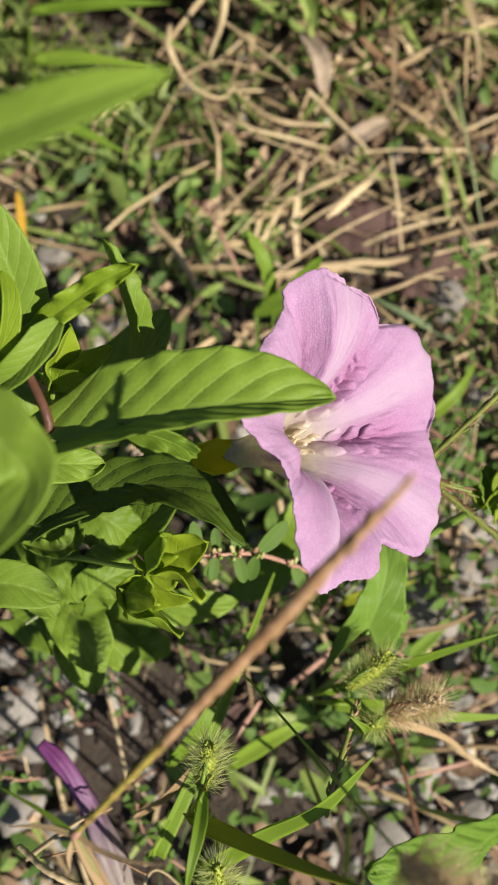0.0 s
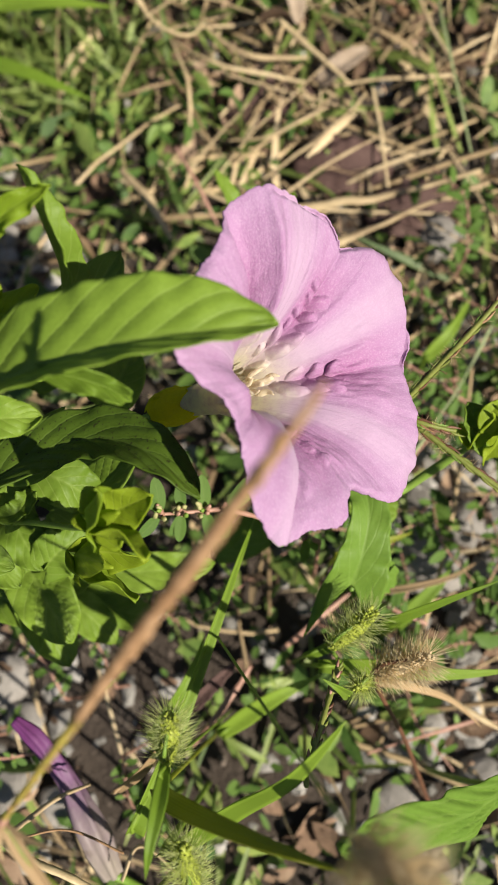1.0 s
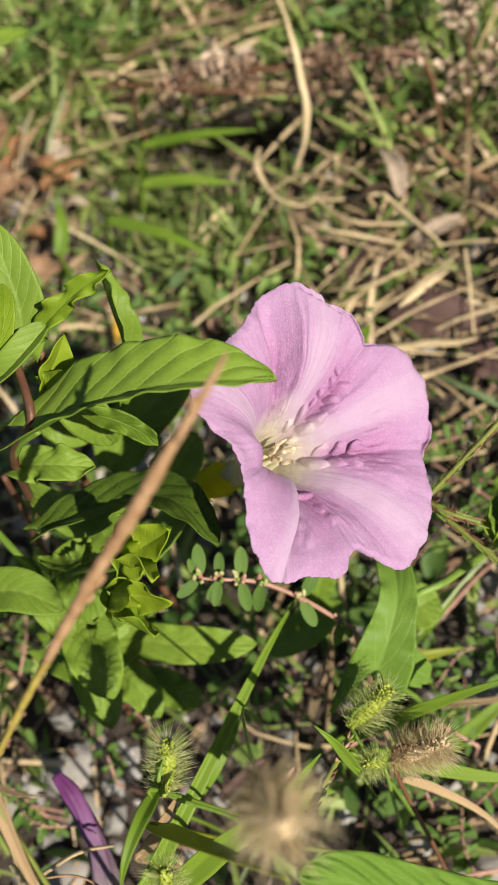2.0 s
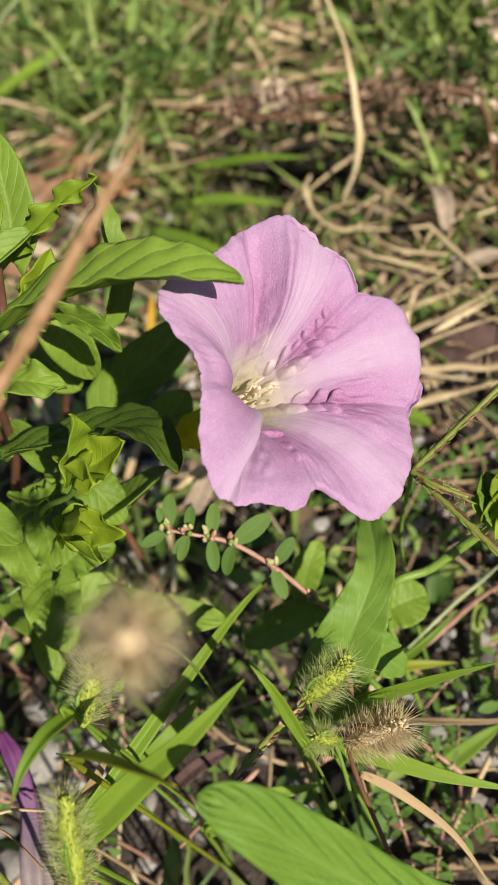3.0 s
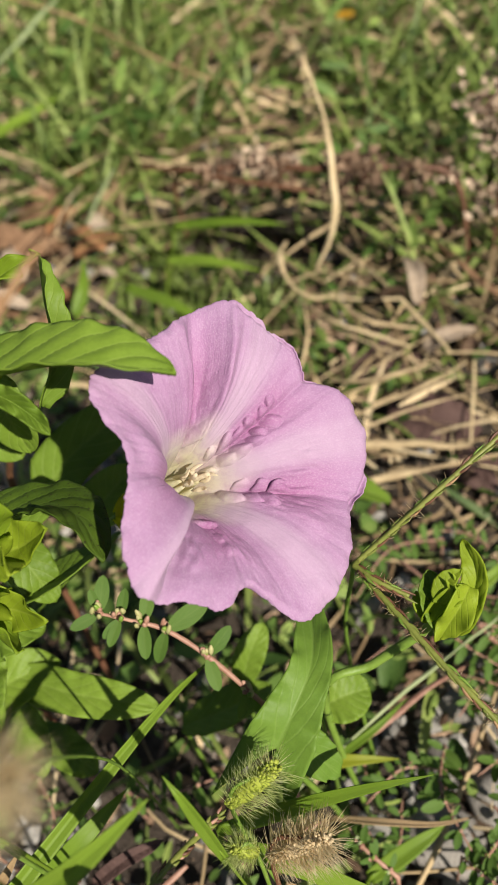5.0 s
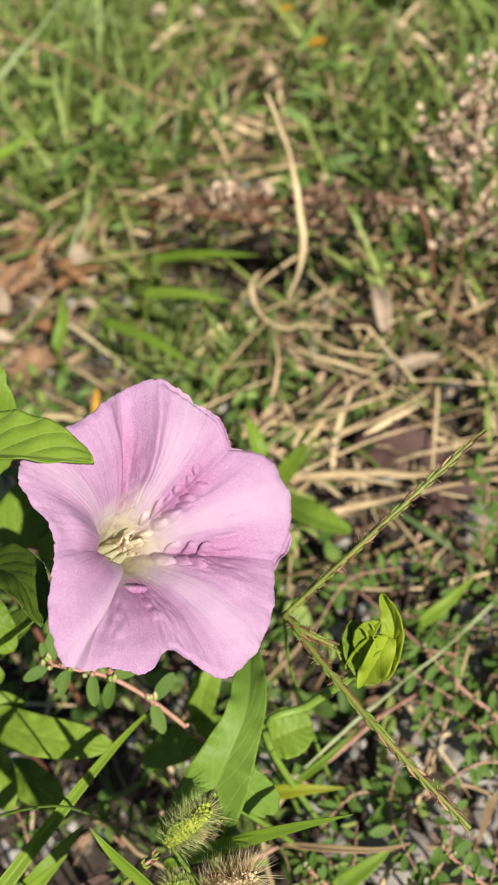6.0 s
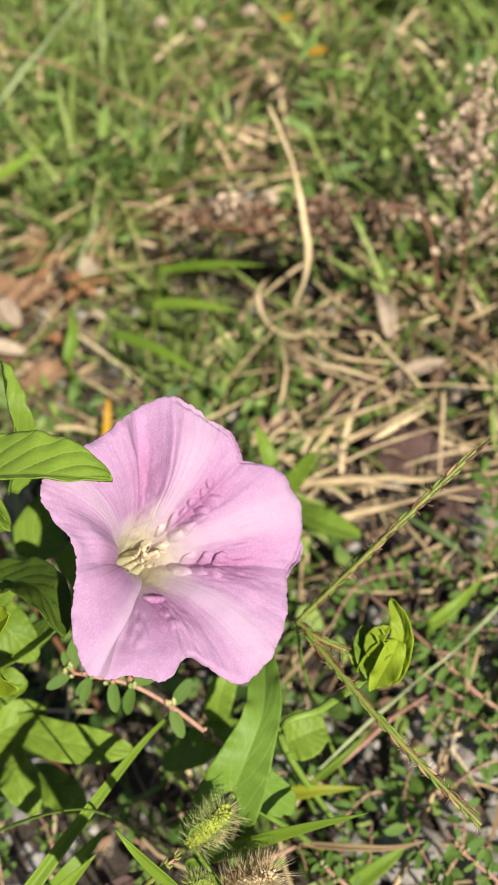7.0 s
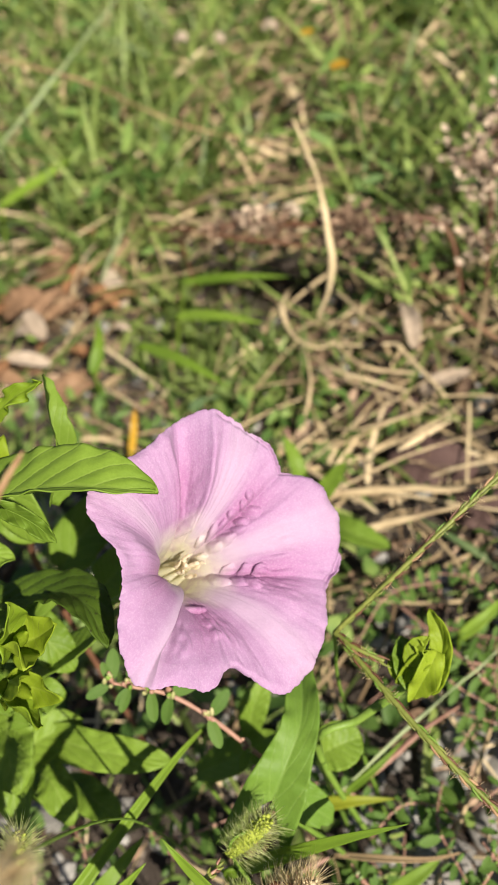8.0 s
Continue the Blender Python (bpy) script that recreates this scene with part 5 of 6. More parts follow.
# ---- the dry stalk that hangs over the plants ----
def build_dry_stalk():
    """A spent grass stalk: dry and ragged above, still olive below, rising from a node with bleached leaves."""
    p = thing("dry_stalk", "long dry orange-brown grass stalk with a bare ragged tip", "dry stalk", at=(-0.014, -0.034, 0.0))
    node = Vector((-0.0183, 0.0005, 0.1715))
    mid = Vector((-0.0046, 0.0143, 0.1890))
    tip = Vector((0.0212, 0.0412, 0.2176))
    tube("stem", [(-0.014, -0.034, 0.0), (-0.0125, -0.029, 0.080), (-0.0112, -0.0185, 0.140), (-0.0138, -0.0075, 0.1655), node], [0.0008, 0.0007, 0.0006, 0.0005, 0.0005], STEM_OLIVE, p, 50, 8, label="olive stem below the node")
    lower = tube("stalk", [node, node.lerp(mid, 0.5) + Vector((0, 0, 0.0004)), mid, mid.lerp(tip, 0.12)], [0.00045, 0.0005, 0.0006, 0.0006], STALK_OLIVE, p, 50, 8, rugged=0.25, seed=4, sway=0.0002, label="yellow-olive stretch of the stalk")
    upper = tube("stalk", [mid, mid.lerp(tip, 0.3) + Vector((0, 0, 0.0006)), mid.lerp(tip, 0.7), tip], [0.0006, 0.0009, 0.00098, 0.0008, 0.00035], STALK, p, 60, 8, rugged=0.35, seed=5, sway=0.0003)
    tube("node", [node - Vector((0.0004, 0.0005, 0.0005)), node, node.lerp(mid, 0.05)], [0.0005, 0.0008, 0.0005], STEM_PINK, p, 6, 8, label="pinkish node")
    rng = random.Random(8)
    for i in range(44):
        a, b, on = (node, mid, lower) if i < 18 else (mid, tip, upper)
        d = (b - a).normalized()
        c = a.lerp(b, rng.uniform(0.12, 1.0))
        o = Vector((rng.uniform(-1, 1), rng.uniform(-1, 1), rng.uniform(-0.3, 1))).normalized()
        k = 0.55 if i < 18 else 1.0
        tube("husk", [c, c + d * 0.0014 * k + o * 0.0007, c + d * 0.0026 * k + o * 0.0009], [0.0003, 0.00045 * k, 0.0001], STALK, on, 5, 5, seed=i)
    # bleached leaves at the node
    for pts, w, face in (([node, (-0.0140, -0.0010, 0.1735), (-0.0090, -0.0015, 0.1770), (-0.0045, -0.0012, 0.1800)], 0.0006, (0.2, -0.3, 0.9)),
                         ([node, (-0.0150, -0.0050, 0.1690), (-0.0110, -0.0120, 0.1640), (-0.0070, -0.0190, 0.1560)], 0.0013, (0.2, -0.2, 0.95)),
                         ([node, (-0.0195, -0.0025, 0.1690), (-0.0200, -0.0055, 0.1650)], 0.0006, (0.4, -0.3, 0.8)),
                         ([node, (-0.0235, 0.0010, 0.1690), (-0.0300, 0.0000, 0.1650)], 0.0007, (0.1, -0.4, 0.9))):
        blade("dry_leaf", pts, w, face, BLADE_DRY, p, "bleached curled leaf", fold=35, seed=int(w * 1e5))
    blade("green_leaf", [node, (-0.0240, 0.0030, 0.1690), (-0.0330, 0.0055, 0.1640)], 0.0007, (0.1, -0.4, 0.9), BLADE, p, "slim green leaf", fold=35, seed=3)


build_dry_stalk()


# ---- single grass blades ----
def grass_blade(label, points, width, face, mat=None, group="grass blades", name="grass_shoot", **more):
    q = thing(name, label, "grass", group, at=(points[0][0], points[0][1], 0.0))
    p0 = Vector(points[0])
    p1 = Vector(points[1])
    low = Vector((p0.x - (p1.x - p0.x) * 0.3, p0.y - (p1.y - p0.y) * 0.3, -0.002))
    tube("stem", [low, low.lerp(p0, 0.6), p0, spline(points, 10)[1]], [width * 0.22, width * 0.2, width * 0.25, width * 0.12], mat or BLADE, q, 12, 6)
    blade("blade", points, width, face, mat or BLADE, q, **more)
    return q


grass_blade("narrow folded green grass blade rising to a point", [(-0.0165, -0.0145, 0.0960), (-0.0082, 0.0040, 0.1000), (0.0005, 0.0275, 0.1000), (0.0058, 0.0430, 0.0975), (0.0098, 0.0548, 0.0925)], 0.0030, (0.55, -0.35, 0.75), fold=40, seed=1, shape=spear, n=40)
grass_blade("broad green grass blade with a fine toothed edge", [(-0.0064, -0.0144, 0.1150), (0.0069, -0.0039, 0.1300), (0.0180, 0.0029, 0.1420), (0.0268, 0.0117, 0.1490)], 0.0038, (0.35, -0.55, 0.75), fold=34, seed=2)
grass_blade("slim green grass blade beside the broad one", [(-0.0167, 0.0027, 0.0750), (-0.0092, 0.0122, 0.0810), (-0.0055, 0.0200, 0.0810), (-0.0040, 0.0262, 0.0780)], 0.0026, (0.5, -0.4, 0.75), seed=3)
grass_blade("long green grass blade crossing behind a foxtail head", [(0.0210, 0.0220, 0.0850), (0.0353, 0.0277, 0.0940), (0.0495, 0.0330, 0.1010), (0.0627, 0.0376, 0.1060)], 0.0023, (0.1, -0.7, 0.7), fold=24, seed=4)
grass_blade("long green grass blade lying under the tan head", [(0.0240, 0.0197, 0.0850), (0.0385, 0.0192, 0.0900), (0.0535, 0.0181, 0.0900), (0.0704, 0.0191, 0.0880)], 0.0026, (0.1, -0.4, 0.9), fold=14, seed=5)
grass_blade("yellowing bent grass blade with a dark midrib", [(-0.006, -0.002, 0.126), (-0.001, -0.0028, 0.138), (0.012, -0.0045, 0.153), (0.026, -0.0068, 0.1618)], 0.0026, (0.2, 0.55, 0.8), BLADE_OLIVE, fold=12, seed=6)
grass_blade("short upright green grass blade pointing at the lens", [(-0.0030, 0.0034, 0.1390), (-0.0030, -0.0020, 0.1450), (-0.0038, -0.0075, 0.1462), (-0.0046, -0.0124, 0.1440)], 0.0017, (0.3, -0.1, 0.95), fold=32, seed=7)
grass_blade("small curled green sprout blade", [(0.0296, 0.0138, 0.1050), (0.0279, 0.0150, 0.1250), (0.0264, 0.0160, 0.1340), (0.0234, 0.0177, 0.1370)], 0.0014, (0.5, -0.6, 0.5), fold=30, seed=8)
grass_blade("pale green grass blade low among the stalks", [(-0.0023, 0.0014, 0.0500), (0.0118, 0.0107, 0.0580), (0.0253, 0.0172, 0.0580)], 0.0030, (0.2, -0.2, 0.9), seed=9)
grass_blade("dry tan grass blade sloping to the ground", [(0.0375, 0.0160, 0.0850), (0.0453, 0.0151, 0.0800), (0.0570, 0.0115, 0.0690), (0.0670, 0.0040, 0.0560)], 0.0013, (0.2, -0.4, 0.9), BLADE_DRY, seed=10)
grass_blade("dry orange grass blade beside the green head", [(-0.0240, -0.0093, 0.0800), (-0.0143, -0.0021, 0.0980), (-0.0082, 0.0050, 0.1080)], 0.0020, (0.4, -0.5, 0.7), BLADE_DRY, seed=11)
grass_blade("pale green grass blade on the ground behind", [(-0.1011, 0.2717, 0.0250), (-0.0762, 0.2676, 0.0300), (-0.0487, 0.2638, 0.0300)], 0.0040, (0.0, -0.2, 1), seed=12)
grass_blade("pale green grass blade low under the spurge", [(0.0340, 0.0589, 0.0300), (0.0433, 0.0679, 0.0350), (0.0500, 0.0781, 0.0350)], 0.0014, (0.1, -0.2, 1), seed=13)
grass_blade("olive grass blade lying on the ground", [(0.0295, 0.0490, 0.0500), (0.0405, 0.0524, 0.0520), (0.0522, 0.0564, 0.0500)], 0.0022, (0.1, -0.2, 1), BLADE_OLIVE, seed=14)
grass_blade("brown dry blade lying flat", [(0.0377, 0.0393, 0.0450), (0.0519, 0.0411, 0.0480), (0.0634, 0.0443, 0.0460), (0.0729, 0.0499, 0.0420)], 0.0013, (0.1, 0.5, 1), BLADE_DRY, seed=15)
grass_blade("broad green grass blade low at the front", [(0.0487, 0.0312, 0.0300), (0.0598, 0.0419, 0.0340), (0.0652, 0.0477, 0.0340)], 0.0028, (0.1, -0.2, 1), seed=16)
grass_blade("green grass blade in the half shade", [(0.0615, 0.1169, 0.0300), (0.0697, 0.1248, 0.0340), (0.0775, 0.1380, 0.0320)], 0.0026, (0.1, -0.3, 1), seed=17)
grass_blade("soft green grass blade behind the flower", [(-0.1112, 0.2453, 0.0300), (-0.0803, 0.2319, 0.0340), (-0.0550, 0.2216, 0.0300)], 0.0036, (0.0, -0.2, 1), seed=18)
grass_blade("soft green grass blade behind the flower", [(-0.1343, 0.2317, 0.0220), (-0.1331, 0.2438, 0.0300), (-0.1394, 0.2599, 0.0340)], 0.0040, (0.3, -0.5, 0.8), seed=19)
grass_blade("soft green grass blade far behind", [(-0.1039, 0.2922, 0.0300), (-0.0698, 0.2905, 0.0360), (-0.0440, 0.2937, 0.0340)], 0.0034, (0.0, -0.2, 1), seed=20)
grass_blade("soft green grass blade far behind", [(-0.2578, 0.3635, 0.0300), (-0.2253, 0.3842, 0.0400), (-0.2151, 0.4153, 0.0400)], 0.0050, (0.2, -0.3, 0.9), seed=21)


# ---- dry stalks lying on the ground ----
def straw(label, points, radius, mat=None, n=26, name="dry_straw_stalk"):
    q = thing(name, label, "dry stalk", "dry stalks on the ground", at=(points[0][0], points[0][1], 0.0))
    tube("stalk", points, [radius * 0.75, radius * 0.9, radius * 0.8, radius * 0.5], mat or STRAW, q, n + 14, 8, rugged=0.22, seed=int(points[0][0] * 1e5) % 97, flat=0.5, sway=radius * 0.45)


straw("thick pale straw stalk lying level", [(0.0002, 0.1736, 0.0200), (0.0255, 0.1795, 0.0220), (0.0518, 0.1830, 0.0220), (0.0870, 0.1934, 0.0200)], 0.0021)
straw("thick pale straw stalk lying aslant", [(0.0200, 0.1539, 0.0300), (0.0424, 0.1634, 0.0310), (0.0618, 0.1728, 0.0300), (0.0872, 0.1838, 0.0280)], 0.0019)
straw("thin pale straw stalk", [(0.0019, 0.1716, 0.0240), (0.0200, 0.1861, 0.0260), (0.0404, 0.2002, 0.0260), (0.0824, 0.2232, 0.0240)], 0.0007)
straw("tall bleached straw stalk standing behind", [(-0.0286, 0.2790, 0.0200), (-0.0208, 0.2911, 0.0397), (-0.0242, 0.3054, 0.0650), (-0.0312, 0.3213, 0.0800), (-0.0423, 0.3368, 0.0935)], 0.0020)
straw("curled dry tendril on the litter", [(-0.0443, 0.2880, 0.0280), (-0.0445, 0.2765, 0.0300), (-0.0380, 0.2630, 0.0280), (-0.0287, 0.2562, 0.0240), (-0.0208, 0.2569, 0.0220), (-0.0164, 0.2642, 0.0200)], 0.0016)
straw("bent dry stalk on the litter", [(-0.0406, 0.2695, 0.0180), (-0.0267, 0.2749, 0.0220), (-0.0119, 0.2725, 0.0220), (0.0034, 0.2699, 0.0180)], 0.0012)
straw("bent dry stalk on the litter", [(-0.0182, 0.2669, 0.0180), (0.0014, 0.2483, 0.0200), (0.0248, 0.2478, 0.0180)], 0.0013)
straw("dry stalk on the litter", [(-0.0297, 0.2600, 0.0160), (-0.0084, 0.2439, 0.0200), (0.0242, 0.2363, 0.0180)], 0.0012)
straw("dry stalk on the litter", [(-0.0291, 0.2572, 0.0200), (-0.0218, 0.2375, 0.0180), (-0.0215, 0.2133, 0.0120)], 0.0011)
straw("long brown dry stalk on the litter", [(-0.0226, 0.2989, 0.0200), (0.0082, 0.2683, 0.0220), (0.0410, 0.2326, 0.0200)], 0.0014)
straw("thick brown dry stick on the soil", [(0.0080, 0.3278, 0.0180), (0.0359, 0.2937, 0.0180), (0.0646, 0.2698, 0.0140)], 0.0024, DEAD)
straw("brown dry stalk on the soil", [(0.0071, 0.1958, 0.0160), (0.0308, 0.2130, 0.0180), (0.0471, 0.2319, 0.0160)], 0.0013)
straw("pale dry stalk on the soil", [(0.0343, 0.2356, 0.0160), (0.0537, 0.2366, 0.0180), (0.0816, 0.2384, 0.0160)], 0.0013)
straw("dry stalk lying far behind", [(-0.2387, 0.3047, 0.0200), (-0.1954, 0.3347, 0.0260), (-0.1692, 0.3576, 0.0300)], 0.0015)
straw("thin reddish dry stalk arching far behind", [(-0.3141, 0.4870, 0.0700), (-0.2320, 0.4611, 0.0600), (-0.1483, 0.4248, 0.0450), (-0.0911, 0.4225, 0.0300)], 0.0012, STALK)
straw("pale green stem rising far behind", [(-0.2691, 0.3958, 0.0500), (-0.2330, 0.4505, 0.0750), (-0.1968, 0.5051, 0.1000)], 0.0018, STEM_GREY)
straw("pale green stem with a dark cut end", [(-0.1688, 0.2991, 0.0120), (-0.1557, 0.3096, 0.0300), (-0.1446, 0.3174, 0.0450)], 0.0014, STEM_GREY)
straw("yellowish dry stalk far behind", [(-0.1508, 0.3497, 0.0300), (-0.1208, 0.3473, 0.0300), (-0.0901, 0.3478, 0.0280)], 0.0013)
straw("brown dry stalk in the shade", [(-0.1231, 0.3451, 0.0200), (-0.0835, 0.3436, 0.0220), (-0.0380, 0.3445, 0.0200)], 0.0012, STALK)
straw("pale dry stalk on soil", [(0.0501, 0.2374, 0.0120), (0.0524, 0.2150, 0.0140), (0.0542, 0.1929, 0.0120)], 0.0009)
straw("pale dry stalk on soil", [(-0.0049, 0.1965, 0.0120), (-0.0015, 0.2106, 0.0140), (0.0055, 0.2255, 0.0140)], 0.0011)
straw("pale dry stalk on soil", [(-0.0227, 0.1953, 0.0120), (-0.0176, 0.2071, 0.0140), (0.0017, 0.2309, 0.0140)], 0.0010)
straw("curved golden dry stalk", [(0.0212, 0.1349, 0.0120), (0.0419, 0.1350, 0.0140), (0.0636, 0.1411, 0.0140), (0.0883, 0.1546, 0.0120)], 0.0012)
straw("long thin dry stem crossing the spurge", [(0.0887, 0.1366, 0.0300), (0.0705, 0.1050, 0.0400), (0.0607, 0.0903, 0.0450), (0.0431, 0.0663, 0.0450), (0.0258, 0.0458, 0.0350)], 0.0007, STEM_GREY)
straw("pinkish stem crossing the spurge", [(0.0655, 0.0944, 0.0300), (0.0545, 0.0820, 0.0340), (0.0429, 0.0679, 0.0320), (0.0330, 0.0584, 0.0280)], 0.0012, STEM_PINK)
straw("dry stalk at the front", [(0.0142, 0.0241, 0.0300), (0.0245, 0.0323, 0.0340), (0.0348, 0.0407, 0.0340)], 0.0011, STEM_PINK)
straw("pink grass stem at the front", [(-0.0113, -0.0025, 0.0400), (-0.0028, 0.0070, 0.0460), (0.0058, 0.0192, 0.0460)], 0.0012, STEM_PINK)
straw("dry stalk at the front", [(0.0592, 0.0131, 0.0300), (0.0678, 0.0071, 0.0340), (0.0795, 0.0008, 0.0300)], 0.0012)
straw("dry stalk at the front", [(0.0395, -0.0062, 0.0200), (0.0578, 0.0000, 0.0240), (0.0751, 0.0049, 0.0220)], 0.0010, STEM_PINK)
straw("bleached dry blade at the front", [(-0.0461, -0.0141, 0.1000), (-0.0344, -0.0192, 0.1050), (-0.0166, -0.0273, 0.1000)], 0.0014)
straw("bleached dry blade at the front", [(-0.0470, -0.0183, 0.0900), (-0.0362, -0.0100, 0.0900), (-0.0287, -0.0071, 0.0850)], 0.0010)
straw("thin dry stalk at the front", [(-0.0411, -0.0162, 0.1000), (-0.0292, -0.0138, 0.1000), (-0.0171, -0.0179, 0.1000)], 0.0006, STALK)
straw("short dry stalk at the front", [(-0.0215, -0.0280, 0.0800), (-0.0173, -0.0208, 0.0800), (-0.0053, -0.0288, 0.0800)], 0.0008)
straw("pale dry stalk among the low leaves", [(-0.0512, 0.0344, 0.1000), (-0.0466, 0.0373, 0.1020), (-0.0442, 0.0404, 0.1000)], 0.0006, STEM_GREY)
straw("dry stalk behind the buds", [(-0.0385, 0.0905, 0.0600), (-0.0304, 0.0977, 0.0640), (-0.0193, 0.1098, 0.0640)], 0.0014)
straw("thin dry stalk far behind", [(-0.0055, 0.2097, 0.0200), (0.0106, 0.2086, 0.0240), (0.0318, 0.2216, 0.0220)], 0.0012)
straw("thin pinkish stalk far behind", [(-0.0258, 0.2081, 0.0200), (-0.0162, 0.1882, 0.0240), (-0.0091, 0.1741, 0.0200)], 0.0010, STEM_PINK)
straw("dry blade lying behind the leaf", [(-0.0459, 0.1990, 0.0200), (-0.0349, 0.1841, 0.0240), (-0.0256, 0.1688, 0.0200)], 0.0017)
straw("thin dry stem at the sunny side", [(0.0735, 0.2607, 0.0300), (0.0759, 0.2285, 0.0350), (0.0817, 0.1945, 0.0300)], 0.0008, STEM_GREY)


# ---- grass spikes at the sunny side ----
def build_spikes():
    p = thing("grass_spikes", "slender green grass spikes with small hairy seeds in a fork", "grass head", at=(0.046, 0.060, 0.0))
    knot = Vector((0.0405, 0.0722, 0.1160))
    tube("stem", [(0.046, 0.060, 0.0), (0.036, 0.074, 0.07), knot], [0.0006, 0.0005, 0.0005], STEM_GREEN, p, 16, 6)
    rng = random.Random(17)
    for end, count, mids in (((0.0785, 0.1117, 0.1400), 34, (0.0587, 0.0889, 0.1300)), ((0.0850, 0.0400, 0.1080), 34, (0.0651, 0.0526, 0.1140)), ((0.0529, 0.0675, 0.1160), 12, (0.0459, 0.0690, 0.1170))):
        pts = [knot, Vector(mids), Vector(end)]
        spike = tube("spike", pts, [0.0007, 0.00065, 0.0004], STEM_OLIVE, p, 24, 6)
        path = spline(pts, 60)
        for i in range(count):
            j = 2 + int(56 * i / count)
            d = (path[j + 1] - path[j]).normalized()
            o = d.cross(Vector((0, 0, 1))).normalized() * (1 if i % 2 else -1) + Vector((0, 0, rng.uniform(-0.2, 0.8)))
            a = path[j]
            l = rng.uniform(0.0030, 0.0046)
            tube("spikelet", [a, a + d * l * 0.4 + o * 0.0007, a + d * l + o * 0.0008], [0.0002, 0.00036, 0.00030, 0.00005], (STEM_OLIVE, STEM_RED, STEM_GREEN, STEM_RED, STALK, STEM_OLIVE)[rng.randrange(6)], spike, 6, 5)
            if noise.noise(Vector((j * 0.16, count, 0.0))) > -0.05:
                for k in range(6):
                    h = a + d * rng.uniform(0.0, l) + o * 0.0006
                    e = h + (o + Vector((rng.uniform(-0.9, 0.9), rng.uniform(-0.9, 0.9), rng.uniform(-0.3, 0.9)))).normalized() * rng.uniform(0.0010, 0.0021)
                    tube("hair", [h, e], [0.00006, 0.00003], STEM_RED if rng.random() < 0.7 else BRISTLE_TAN, spike, 2, 3)


build_spikes()


def build_dark_spike():
    """A short knobby spike between the front blades."""
    pts = [Vector((0.0273, 0.0195, 0.1120)), Vector((0.0241, 0.0102, 0.1180)), Vector((0.0206, 0.0004, 0.1220))]
    p = thing("grass_spike", "short knobby grass spike with purple-tinged seeds", "grass head", at=(pts[2].x, pts[2].y, 0.0))
    tube("stem", [(pts[2].x, pts[2].y, 0.0), pts[2] + Vector((0, -0.002, -0.01)), pts[2]], [0.0006, 0.0005], STEM_OLIVE, p, 14, 6)
    spike = tube("spike", pts, [0.0006, 0.0006, 0.0004], STEM_OLIVE, p, 24, 6)
    path = spline(pts, 40)
    rng = random.Random(27)
    for i in range(44):
        j = rng.randrange(1, 38)
        d = (path[j + 1] - path[j]).normalized()
        o = Vector((rng.gauss(0, 1), rng.gauss(0, 1), rng.gauss(0, 1))).cross(d).normalized()
        tube("spikelet", [path[j], path[j] - d * 0.0008 + o * 0.0007, path[j] - d * 0.0018 + o * 0.0010], [0.0002, 0.0004, 0.0001], (STEM_OLIVE, STEM_RED, STEM_PINK)[i % 3], spike, 5, 5)


build_dark_spike()


# ---- spurge: flat sprigs with paired oval leaves ----
def oval_leaf_data():
    v, f, u = leaf_mesh([(0, 0, 0), (0.5, 0, 0.04), (1, 0, 0)], 0.225, (0, 0, 1), shape=oval, fold=8, n=12, m=3)
    me = bpy.data.meshes.new("spurge_leaf")
    me.from_pydata([tuple(q) for q in v], [], f)
    me.materials.append(LEAF_BLUE)
    layer = me.uv_layers.new(name="UVMap")
    for lp in me.loops:
        layer.data[lp.index].uv = u[lp.vertex_index]
    me.polygons.foreach_set("use_smooth", [True] * len(me.polygons))
    return me


OVAL = oval_leaf_data()


